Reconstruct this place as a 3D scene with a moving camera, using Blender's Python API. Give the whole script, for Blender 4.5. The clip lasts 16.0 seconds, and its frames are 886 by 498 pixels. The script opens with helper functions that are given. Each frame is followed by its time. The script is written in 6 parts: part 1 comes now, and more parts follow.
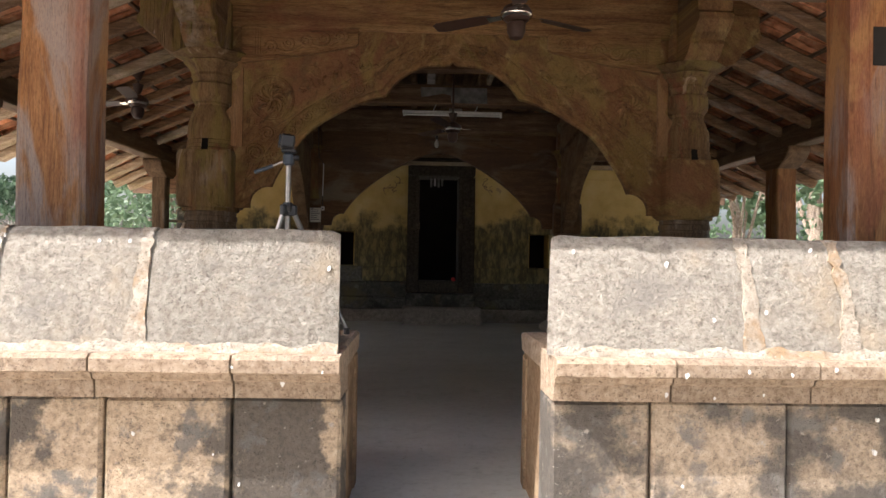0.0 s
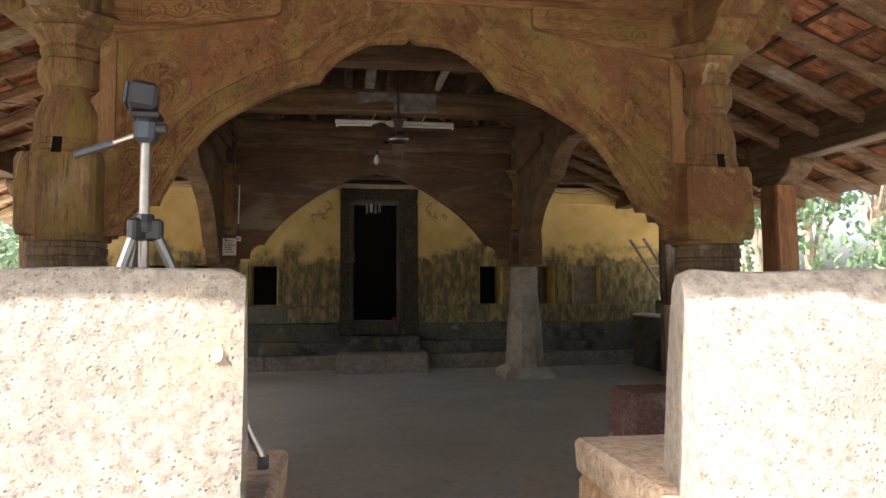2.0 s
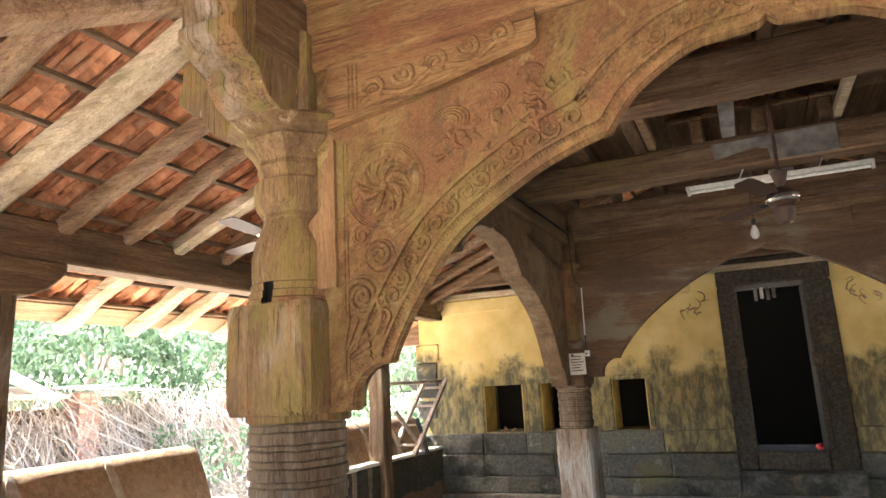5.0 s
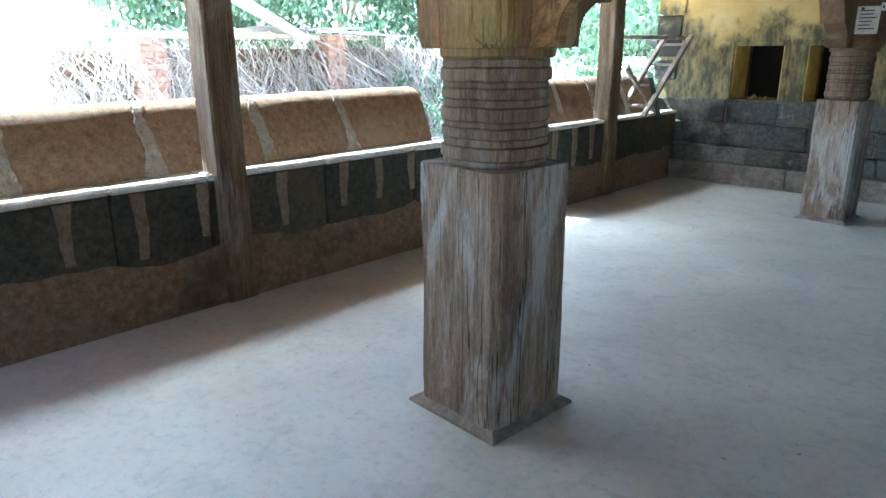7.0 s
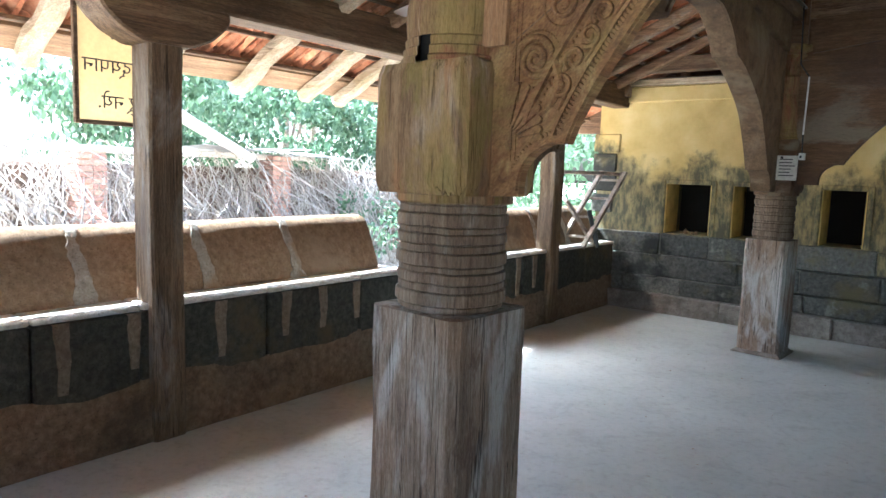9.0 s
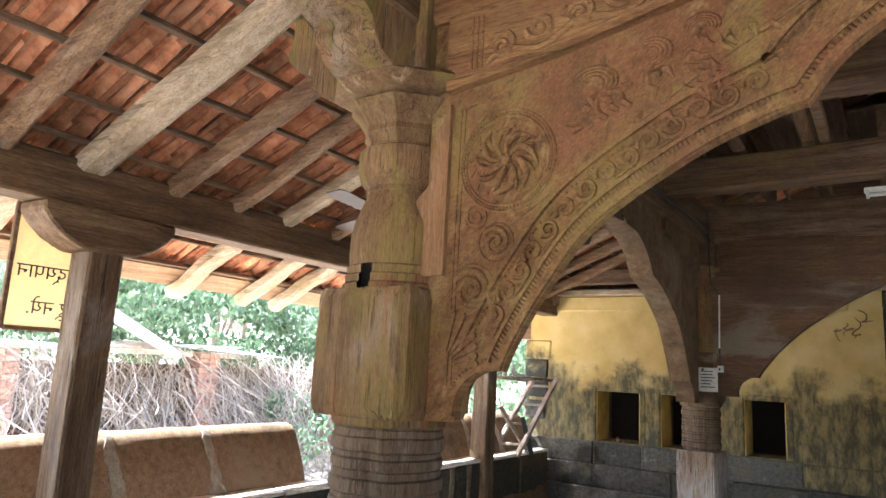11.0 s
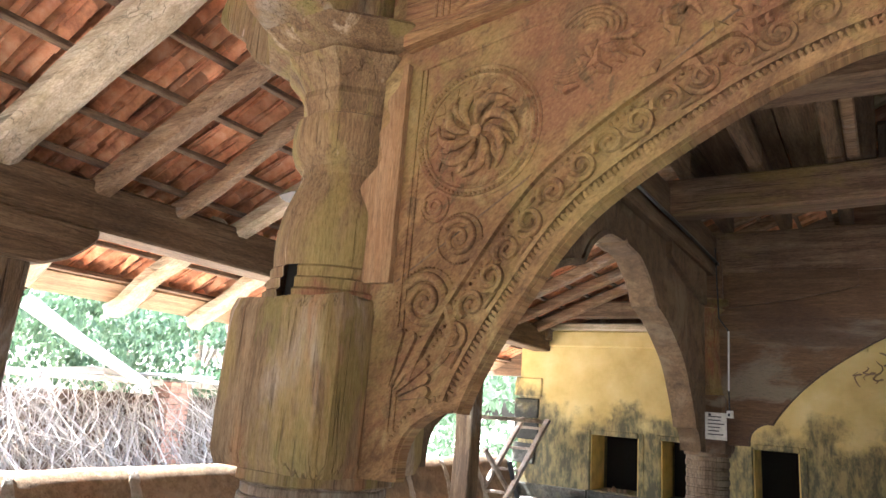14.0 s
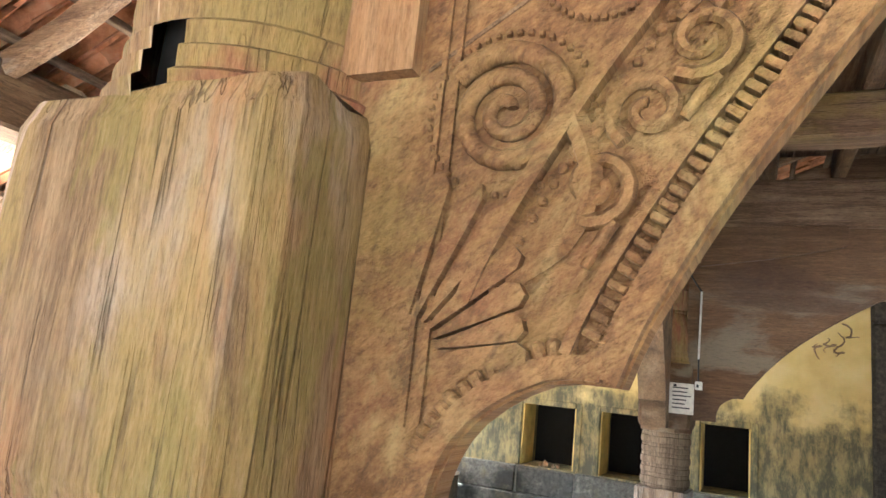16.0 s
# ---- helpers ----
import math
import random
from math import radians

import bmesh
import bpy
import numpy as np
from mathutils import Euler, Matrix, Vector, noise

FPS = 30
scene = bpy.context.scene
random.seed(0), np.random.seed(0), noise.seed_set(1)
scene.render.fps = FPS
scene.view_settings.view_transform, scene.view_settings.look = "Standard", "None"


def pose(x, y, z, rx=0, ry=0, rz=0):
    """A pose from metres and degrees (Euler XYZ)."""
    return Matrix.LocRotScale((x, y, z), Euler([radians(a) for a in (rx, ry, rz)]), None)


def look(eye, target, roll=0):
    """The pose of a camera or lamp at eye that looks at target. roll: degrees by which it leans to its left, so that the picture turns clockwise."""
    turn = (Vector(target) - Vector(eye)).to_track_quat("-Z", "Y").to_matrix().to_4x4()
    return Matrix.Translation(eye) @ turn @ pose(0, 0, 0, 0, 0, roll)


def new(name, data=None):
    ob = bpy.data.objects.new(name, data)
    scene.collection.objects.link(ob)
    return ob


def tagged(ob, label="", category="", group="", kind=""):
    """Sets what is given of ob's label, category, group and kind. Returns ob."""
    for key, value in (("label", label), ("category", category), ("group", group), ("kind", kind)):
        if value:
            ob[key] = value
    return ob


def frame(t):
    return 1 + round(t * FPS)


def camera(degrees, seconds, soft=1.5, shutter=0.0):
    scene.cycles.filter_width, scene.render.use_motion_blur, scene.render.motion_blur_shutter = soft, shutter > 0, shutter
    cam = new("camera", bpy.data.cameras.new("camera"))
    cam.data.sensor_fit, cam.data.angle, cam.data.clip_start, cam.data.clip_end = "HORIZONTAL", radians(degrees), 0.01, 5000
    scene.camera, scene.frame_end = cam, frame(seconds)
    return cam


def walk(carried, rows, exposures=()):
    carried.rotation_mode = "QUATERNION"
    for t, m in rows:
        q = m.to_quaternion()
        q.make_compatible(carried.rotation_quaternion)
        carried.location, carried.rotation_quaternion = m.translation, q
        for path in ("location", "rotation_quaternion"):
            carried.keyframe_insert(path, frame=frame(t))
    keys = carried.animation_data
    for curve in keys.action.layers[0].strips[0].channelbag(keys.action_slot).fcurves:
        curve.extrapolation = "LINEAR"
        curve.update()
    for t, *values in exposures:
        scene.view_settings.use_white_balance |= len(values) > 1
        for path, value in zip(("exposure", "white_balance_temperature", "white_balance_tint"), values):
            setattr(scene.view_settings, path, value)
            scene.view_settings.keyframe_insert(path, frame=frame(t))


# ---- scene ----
cam = camera(66.6, 16.0)
PATH = [
    (0, (0.934, 0.829, 1.047), (1.011, 2.828, 1.067), 1.0),
    (0.5, (0.868, 1.125, 1.065), (0.992, 3.121, 1.113), 0.6),
    (1, (0.842, 1.491, 1.065), (0.988, 3.485, 1.135), -0.1),
    (1.5, (0.822, 1.858, 1.062), (1.009, 3.847, 1.156), 0.4),
    (2, (0.808, 2.205, 1.101), (1.102, 4.18, 1.216), -0.2),
    (2.4, (0.893, 2.487, 1.102), (1.044, 4.478, 1.216), -1.1),
    (2.5, (0.943, 2.562, 1.11), (1.012, 4.556, 1.238), -0.8),
    (3, (1.042, 2.843, 1.136), (0.949, 4.829, 1.354), -0.4),
    (3.2, (1.082, 2.97, 1.128), (0.912, 4.945, 1.395), -0.4),
    (5.3, (0.954, 3.941, 1.516), (-0.033, 5.641, 1.887), -1.3),
    (5.5, (0.916, 4.003, 1.527), (-0.245, 5.612, 1.778), -0.3),
    (6, (0.906, 4.134, 1.489), (-0.564, 5.489, 1.423), 0.2),
    (6.5, (0.906, 4.187, 1.417), (-0.524, 5.534, 1.039), -0.0),
    (7, (0.908, 4.213, 1.38), (-0.421, 5.596, 0.814), -0.2),
    (7.5, (0.916, 4.226, 1.386), (-0.364, 5.657, 0.825), 0.3),
    (8, (0.889, 4.236, 1.403), (-0.39, 5.701, 0.936), 0.8),
    (8.5, (0.832, 4.242, 1.435), (-0.432, 5.749, 1.073), 1.4),
    (9, (0.794, 4.246, 1.462), (-0.446, 5.799, 1.233), 2.0),
    (9.5, (0.796, 4.243, 1.484), (-0.411, 5.834, 1.383), 2.5),
    (10, (0.803, 4.241, 1.508), (-0.368, 5.863, 1.543), 2.4),
    (10.2, (0.805, 4.233, 1.516), (-0.351, 5.862, 1.619), 2.5),
    (12.3, (0.809, 4.165, 1.587), (-0.18, 5.818, 2.127), 3.8),
    (12.5, (0.809, 4.186, 1.571), (-0.171, 5.852, 2.085), 3.7),
    (13, (0.769, 4.394, 1.566), (-0.247, 6.059, 2.006), 3.4),
    (13.5, (0.748, 4.584, 1.585), (-0.359, 6.183, 2.051), 4.2),
    (14, (0.607, 4.731, 1.568), (-0.472, 6.353, 2.023), 4.5),
    (14.5, (0.402, 4.887, 1.571), (-0.567, 6.581, 2.008), 3.6),
    (15, (0.23, 5.173, 1.559), (-0.743, 6.867, 1.987), 3.7),
    (15.5, (0.053, 5.399, 1.565), (-0.918, 7.096, 1.99), 5.0),
    (16, (-0.098, 5.469, 1.548), (-0.925, 7.25, 1.925), 6.0),
]
EXPOSURES = [(0.0, 1.42, 6200, 14), (1.0, 1.62, 6200, 14), (1.5, 1.92, 6150, 14), (2.0, 2.42, 6350, 13), (2.5, 3.1, 6550, 12), (3.0, 3.9, 6400, 10), (5.5, 3.6, 5900, 10), (6.0, 3.22, 5500, 9), (6.5, 3.22, 5050, 4),
             (7.0, 3.33, 4650, -4), (8.0, 3.38, 4720, -2), (8.7, 3.3, 4850, 1), (10.0, 3.2, 5300, 7), (12.5, 3.5, 5600, 11), (13.0, 3.57, 5600, 11), (14.5, 3.65, 5450, 9), (15.0, 3.9, 5450, 9), (16.0, 4.47, 5450, 6)]
walk(cam, [(t, look(eye, target, roll)) for t, eye, target, roll in PATH], EXPOSURES)

# ---- world, sun ----
world = bpy.data.worlds.new("sky")
scene.world = world
world.use_nodes = True
wn = world.node_tree.nodes
sky = wn.new("ShaderNodeTexSky")
sky.sky_type, sky.sun_disc = "NISHITA", False
SUN_TO = Vector((-0.5, -0.17, 0.71)).normalized()
sky.sun_elevation = math.asin(SUN_TO.z)
sky.sun_rotation = math.atan2(SUN_TO.x, SUN_TO.y)
sky.air_density, sky.dust_density = 1.0, 6.0
world.node_tree.links.new(sky.outputs[0], wn["Background"].inputs[0])
wn["Background"].inputs[1].default_value = 0.15
sun = bpy.data.lights.new("sun", "SUN")
sun.energy, sun.angle, sun.color = 4.2, radians(0.5), (1.0, 0.955, 0.88)
sun_ob = new("sun", sun)
sun_ob.matrix_world = look(SUN_TO * 30, (0, 0, 0))


# ---- materials ----
def node_mat(name):
    m = bpy.data.materials.new(name)
    m.use_nodes = True
    t = m.node_tree
    return m, t, t.nodes["Principled BSDF"]


def ramp(t, fac, stops):
    r = t.nodes.new("ShaderNodeValToRGB")
    e = r.color_ramp.elements
    while len(e) < len(stops):
        e.new(0.5)
    for n, (p, c) in enumerate(stops):
        e[n].position = p
        e[n].color = (*c, 1) if len(c) == 3 else c
    t.links.new(fac, r.inputs[0])
    return r.outputs[0]


def noise_tex(t, vec, scale, detail=6, rough=0.6, distort=0.0):
    n = t.nodes.new("ShaderNodeTexNoise")
    n.inputs["Scale"].default_value = scale
    n.inputs["Detail"].default_value = detail
    n.inputs["Roughness"].default_value = rough
    n.inputs["Distortion"].default_value = distort
    t.links.new(vec, n.inputs["Vector"])
    return n.outputs["Fac"]


def stretch(t, src, s):
    m = t.nodes.new("ShaderNodeMapping")
    m.inputs["Scale"].default_value = s
    t.links.new(src, m.inputs["Vector"])
    return m.outputs[0]


def mixc(t, fac, a, b, mode="MIX"):
    m = t.nodes.new("ShaderNodeMix")
    m.data_type, m.blend_type = "RGBA", mode
    for sock, v in ((m.inputs[0], fac), (m.inputs[6], a), (m.inputs[7], b)):
        if isinstance(v, (int, float)):
            sock.default_value = v
        elif isinstance(v, tuple):
            sock.default_value = (*v, 1)
        else:
            t.links.new(v, sock)
    return m.outputs[2]


def maths(t, op, a, b=0.0):
    m = t.nodes.new("ShaderNodeMath")
    m.operation = op
    for sock, v in zip(m.inputs, (a, b)):
        if isinstance(v, (int, float)):
            sock.default_value = v
        else:
            t.links.new(v, sock)
    return m.outputs[0]


def smooth(t, v, lo, hi):
    m = t.nodes.new("ShaderNodeMapRange")
    m.interpolation_type = "SMOOTHSTEP"
    m.inputs[1].default_value, m.inputs[2].default_value = lo, hi
    t.links.new(v, m.inputs[0])
    return m.outputs[0]


def bump(t, bsdf, h, strength, dist=0.01):
    b = t.nodes.new("ShaderNodeBump")
    b.inputs["Strength"].default_value, b.inputs["Distance"].default_value = strength, dist
    t.links.new(h, b.inputs["Height"])
    t.links.new(b.outputs[0], bsdf.inputs["Normal"])


def place(t):
    return t.nodes.new("ShaderNodeNewGeometry").outputs["Position"]


def rand(t):
    return t.nodes.new("ShaderNodeObjectInfo").outputs["Random"]


RUN = {"x": (0.35, 1.2, 1.2), "y": (1.2, 0.35, 1.2), "z": (1.3, 1.3, 0.38), "d": (0.6, 1, 1.1), "": (1, 1, 1)}
GRAIN = {"d": (2.5, 6, 13), "x": (1.5, 20, 20), "y": (20, 1.5, 20), "z": (20, 20, 1.5), "": (9, 9, 9)}


def wood(name, dark, mid, light, axis="", stains=(), rough=0.75, relief=0.5, cracks=0.0):
    """Old timber: grain along an axis, stains (colour, size, from, to), drying cracks."""
    m, t, b = node_mat(name)
    p = place(t)
    if axis == "d":
        # grain along the spandrel boards, mirrored about the arch's axis
        sep, com = t.nodes.new("ShaderNodeSeparateXYZ"), t.nodes.new("ShaderNodeCombineXYZ")
        t.links.new(p, sep.inputs[0])
        d, z = maths(t, "ABSOLUTE", maths(t, "SUBTRACT", sep.outputs["X"], 1.19)), sep.outputs["Z"]
        t.links.new(maths(t, "SUBTRACT", maths(t, "MULTIPLY", z, 0.55), maths(t, "MULTIPLY", d, 0.83)), com.inputs["X"])
        t.links.new(sep.outputs["X"], com.inputs["Y"])
        t.links.new(maths(t, "ADD", maths(t, "MULTIPLY", z, 0.83), maths(t, "MULTIPLY", d, 0.55)), com.inputs["Z"])
        p = com.outputs[0]
    g = noise_tex(t, stretch(t, p, GRAIN[axis]), 1.0, 8, 0.65, 0.4)
    c = ramp(t, g, [(0.3, dark), (0.5, mid), (0.72, light)])
    fine = noise_tex(t, stretch(t, p, tuple(5 * v for v in GRAIN[axis])), 1.0, 6, 0.7)
    c = mixc(t, maths(t, "MULTIPLY", smooth(t, fine, 0.42, 0.68), 0.48), c, tuple(0.55 * v for v in dark))
    grit = smooth(t, noise_tex(t, stretch(t, p, tuple(9 * v for v in GRAIN[axis])), 1.0, 4, 0.75), 0.5, 0.62)
    c = mixc(t, maths(t, "MULTIPLY", grit, 0.28), c, tuple(0.4 * v for v in dark))
    big = noise_tex(t, p, 2.3, 4)
    c = mixc(t, maths(t, "MULTIPLY", smooth(t, big, 0.42, 0.7), 0.45), c, dark)
    lean = GRAIN[axis]
    fibre = noise_tex(t, stretch(t, p, tuple(v * (22.0 if v == min(lean) else 11.0) for v in lean)), 1.0, 5, 0.8)
    for n, (col, size, lo, hi) in enumerate(stains):
        off = t.nodes.new("ShaderNodeVectorMath")
        off.inputs[1].default_value = (3.1 * n + 1, 7.7 * n, 1.3 * n)
        t.links.new(stretch(t, p, RUN[axis]), off.inputs[0])
        s = smooth(t, noise_tex(t, off.outputs[0], size, 7, 0.62, 0.7), lo, hi)
        c = mixc(t, maths(t, "MULTIPLY", s, 0.78), c, col)
    c = mixc(t, maths(t, "MULTIPLY", smooth(t, fibre, 0.5, 0.64), 0.42), c, tuple(0.6 * v for v in dark))
    c = mixc(t, maths(t, "MULTIPLY", smooth(t, fibre, 0.5, 0.34), 0.25), c, tuple(min(1.0, 1.25 * v) for v in light))
    h = maths(t, "ADD", g, maths(t, "MULTIPLY", fine, 0.45))
    h = maths(t, "SUBTRACT", h, maths(t, "MULTIPLY", fibre, 0.35))
    h = maths(t, "SUBTRACT", h, maths(t, "MULTIPLY", grit, 0.12))
    if cracks:
        s = tuple(v * (0.3 if v == min(GRAIN[axis]) else 1.0) for v in GRAIN[axis])
        cut = 1.0
        for f, wide in ((0.7, 0.011), (1.7, 0.012)):
            k = noise_tex(t, stretch(t, p, tuple(v * f for v in s)), 1.0, 3, 0.45, 0.15)
            line = maths(t, "ABSOLUTE", maths(t, "SUBTRACT", k, 0.5))
            where = smooth(t, noise_tex(t, stretch(t, p, RUN[axis]), 6.0 * f, 3, 0.5), 0.46, 0.56)
            cut = maths(t, "MULTIPLY", cut, maths(t, "MAXIMUM", smooth(t, line, 0.001, wide), where))
        c = mixc(t, maths(t, "MULTIPLY", maths(t, "SUBTRACT", 1.0, cut), cracks), c, (0.02, 0.012, 0.008))
        h = maths(t, "ADD", maths(t, "MULTIPLY", h, 0.5), maths(t, "MULTIPLY", cut, 0.6))
    t.links.new(c, b.inputs["Base Color"])
    b.inputs["Roughness"].default_value = rough
    b.inputs["Specular IOR Level"].default_value = 0.25
    bump(t, b, h, relief, 0.012)
    return m


def stone(name, cols, scale=7, stains=(), pits=0.5, rough=0.9, relief=0.6, per_piece=0.15, deep=0.012, specks=0.65):
    m, t, b = node_mat(name)
    p = place(t)
    f = noise_tex(t, p, scale * 6, 8, 0.7)
    c = ramp(t, f, [(0.3, cols[0]), (0.5, cols[1]), (0.7, cols[2])])
    v = t.nodes.new("ShaderNodeTexVoronoi")
    v.inputs["Scale"].default_value = 75
    wob = noise_tex(t, p, 14, 3)
    t.links.new(p, v.inputs["Vector"])
    pit = smooth(t, maths(t, "ADD", v.outputs["Distance"], maths(t, "MULTIPLY", wob, 0.5)), 0.32, 0.46)
    c = mixc(t, maths(t, "MULTIPLY", maths(t, "SUBTRACT", 1.0, pit), pits), c, tuple(0.35 * x for x in cols[0]))
    fleck = smooth(t, noise_tex(t, p, 95.0, 3, 0.8), 0.57, 0.65)
    c = mixc(t, maths(t, "MULTIPLY", fleck, specks), c, tuple(0.5 * x for x in cols[0]))
    hole = smooth(t, noise_tex(t, p, 34.0, 5, 0.7), 0.62, 0.68)
    c = mixc(t, maths(t, "MULTIPLY", hole, pits * 0.9), c, tuple(0.4 * x for x in cols[0]))
    for n, (col, size, lo, hi) in enumerate(stains):
        off = t.nodes.new("ShaderNodeVectorMath")
        off.inputs[1].default_value = (5.1 * n + 2, 1.7 * n, 4.3 * n)
        t.links.new(p, off.inputs[0])
        s = smooth(t, noise_tex(t, off.outputs[0], size, 8, 0.65), lo, hi)
        c = mixc(t, maths(t, "MULTIPLY", s, 0.85), c, col)
    if per_piece:
        k = maths(t, "ADD", maths(t, "MULTIPLY", rand(t), per_piece * 2), 1 - per_piece)
        hsv = t.nodes.new("ShaderNodeHueSaturation")
        t.links.new(c, hsv.inputs["Color"])
        t.links.new(k, hsv.inputs["Value"])
        c = hsv.outputs[0]
    t.links.new(c, b.inputs["Base Color"])
    b.inputs["Roughness"].default_value = rough
    b.inputs["Specular IOR Level"].default_value = 0.2
    chips = noise_tex(t, p, 42.0, 8, 0.8, 0.5)
    h = maths(t, "ADD", maths(t, "ADD", f, maths(t, "MULTIPLY", pit, 0.8)), maths(t, "MULTIPLY", chips, 0.9))
    bump(t, b, maths(t, "SUBTRACT", h, maths(t, "MULTIPLY", fleck, 0.4)), relief, deep)
    return m


def plain(name, col, rough=0.5, metal=0.0, var=0.12, scale=30.0):
    m, t, b = node_mat(name)
    n = noise_tex(t, place(t), scale, 5)
    lo, hi = tuple(c * (1 - var) for c in col), tuple(min(1, c * (1 + var)) for c in col)
    t.links.new(ramp(t, n, [(0.35, lo), (0.65, hi)]), b.inputs["Base Color"])
    b.inputs["Roughness"].default_value, b.inputs["Metallic"].default_value = rough, metal
    return m


MOSS, GREY, RED = (0.25, 0.18, 0.06), (0.42, 0.38, 0.33), (0.22, 0.08, 0.045)
w_pillar = wood("weathered_pillar_wood", (0.12, 0.075, 0.038), (0.235, 0.15, 0.076), (0.34, 0.24, 0.135), "z",
                [((0.37, 0.31, 0.24), 3.2, 0.5, 0.66), ((0.26, 0.185, 0.06), 4.4, 0.48, 0.6), ((0.29, 0.15, 0.065), 3.8, 0.52, 0.64), ((0.19, 0.15, 0.045), 8.0, 0.54, 0.64), ((0.5, 0.38, 0.33), 8.0, 0.65, 0.69)], 0.88, 1.0, 0.45)
w_pillar_low = wood("weathered_base_wood", (0.13, 0.09, 0.062), (0.28, 0.21, 0.15), (0.44, 0.38, 0.31), "z",
                    [((0.46, 0.43, 0.39), 3.6, 0.47, 0.6), ((0.24, 0.16, 0.1), 2.0, 0.5, 0.6), ((0.14, 0.09, 0.06), 6.0, 0.58, 0.66)], 0.85, 1.0, 0.85)
w_ringed = wood("ringed_shaft_wood", (0.09, 0.06, 0.038), (0.2, 0.145, 0.095), (0.32, 0.25, 0.18), "z",
                [((0.4, 0.36, 0.31), 3.0, 0.5, 0.66), ((0.2, 0.13, 0.07), 5.0, 0.55, 0.65)], 0.85, 0.6, 0.4)
w_turned = wood("turned_pillar_wood", (0.1, 0.055, 0.028), (0.24, 0.15, 0.068), (0.34, 0.235, 0.12), "z",
                [((0.25, 0.19, 0.06), 3.4, 0.48, 0.6), (RED, 3.0, 0.53, 0.64), ((0.44, 0.33, 0.22), 9.0, 0.61, 0.68), ((0.08, 0.05, 0.03), 6.0, 0.6, 0.7)], 0.78, 0.8, 0.3)
w_carved = wood("carved_ochre_wood", (0.13, 0.062, 0.029), (0.28, 0.16, 0.066), (0.39, 0.25, 0.108), "d",
                [((0.27, 0.195, 0.066), 2.0, 0.48, 0.6), ((0.22, 0.1, 0.05), 1.8, 0.5, 0.62), ((0.38, 0.28, 0.12), 5.0, 0.56, 0.68), ((0.16, 0.09, 0.043), 3.6, 0.55, 0.64), ((0.12, 0.075, 0.035), 11.0, 0.58, 0.68)], 0.75, 0.8)
w_carved_x = wood("carved_plank_wood", (0.14, 0.065, 0.03), (0.32, 0.18, 0.075), (0.43, 0.28, 0.125), "x",
                  [(MOSS, 2.6, 0.52, 0.68), (RED, 1.7, 0.5, 0.66)], 0.75, 0.6, 0.5)
w_strip = wood("bare_orange_wood", (0.17, 0.088, 0.04), (0.3, 0.17, 0.078), (0.38, 0.24, 0.125), "z", [((0.28, 0.17, 0.08), 4.0, 0.5, 0.62)], 0.7, 0.4)
w_beam_y = wood("dark_beam_wood", (0.06, 0.036, 0.02), (0.17, 0.105, 0.055), (0.27, 0.185, 0.105), "y",
                [((0.22, 0.15, 0.09), 2.5, 0.56, 0.7)], 0.7, 0.5, 0.4)
w_beam_x = wood("dark_cross_beam_wood", (0.075, 0.045, 0.028), (0.21, 0.13, 0.076), (0.34, 0.235, 0.145), "x",
                [(MOSS, 2.0, 0.55, 0.7)], 0.7, 0.5, 0.4)
w_inner = wood("smoky_carved_wood", (0.085, 0.048, 0.027), (0.155, 0.091, 0.047), (0.21, 0.132, 0.07), "x",
               [((0.22, 0.19, 0.14), 2.4, 0.52, 0.64), ((0.075, 0.045, 0.03), 1.6, 0.5, 0.64)], 0.7, 0.5)
w_side = wood("smoky_aisle_wood", (0.065, 0.04, 0.023), (0.165, 0.105, 0.056), (0.24, 0.165, 0.092), "",
              [((0.22, 0.17, 0.11), 2.4, 0.52, 0.68)], 0.75, 0.4)
w_rafter = wood("rafter_wood", (0.13, 0.075, 0.042), (0.31, 0.19, 0.105), (0.46, 0.33, 0.21), "x",
                [(GREY, 3.0, 0.55, 0.72)], 0.75, 0.6, 0.5)
# Pale timber, brightened further for bounced light on the eaves rafters.
w_pale = wood("pale_rafter_wood", (0.34, 0.25, 0.15), (0.58, 0.47, 0.33), (0.68, 0.59, 0.46), "x",
              [((0.3, 0.24, 0.12), 3.0, 0.5, 0.66)], 0.75, 0.6, 0.4)
w_eaves = wood("eaves_board_wood", (0.17, 0.1, 0.055), (0.32, 0.2, 0.11), (0.42, 0.29, 0.17), "y", [], 0.8, 0.4)
w_batten = wood("batten_wood", (0.1, 0.06, 0.035), (0.24, 0.16, 0.1), (0.36, 0.26, 0.17), "y", [], 0.8, 0.5)
w_post = wood("painted_post_wood", (0.13, 0.055, 0.025), (0.33, 0.155, 0.06), (0.42, 0.22, 0.1), "z",
              [((0.3, 0.27, 0.26), 2.4, 0.5, 0.6), (RED, 1.3, 0.56, 0.7), ((0.36, 0.2, 0.085), 3.0, 0.52, 0.62)], 0.6, 0.5, 0.35)
w_post_grey = wood("grey_post_wood", (0.075, 0.046, 0.03), (0.18, 0.12, 0.066), (0.28, 0.205, 0.13), "z",
                   [((0.3, 0.27, 0.235), 2.4, 0.52, 0.66)], 0.8, 0.8, 0.7)
s_back = stone("pitted_grey_stone", [(0.215, 0.19, 0.155), (0.36, 0.33, 0.28), (0.47, 0.44, 0.38)], 6,
               [((0.43, 0.35, 0.25), 1.8, 0.52, 0.72), ((0.27, 0.25, 0.22), 3.2, 0.56, 0.7)], 0.4, relief=0.95, deep=0.02, specks=0.38)
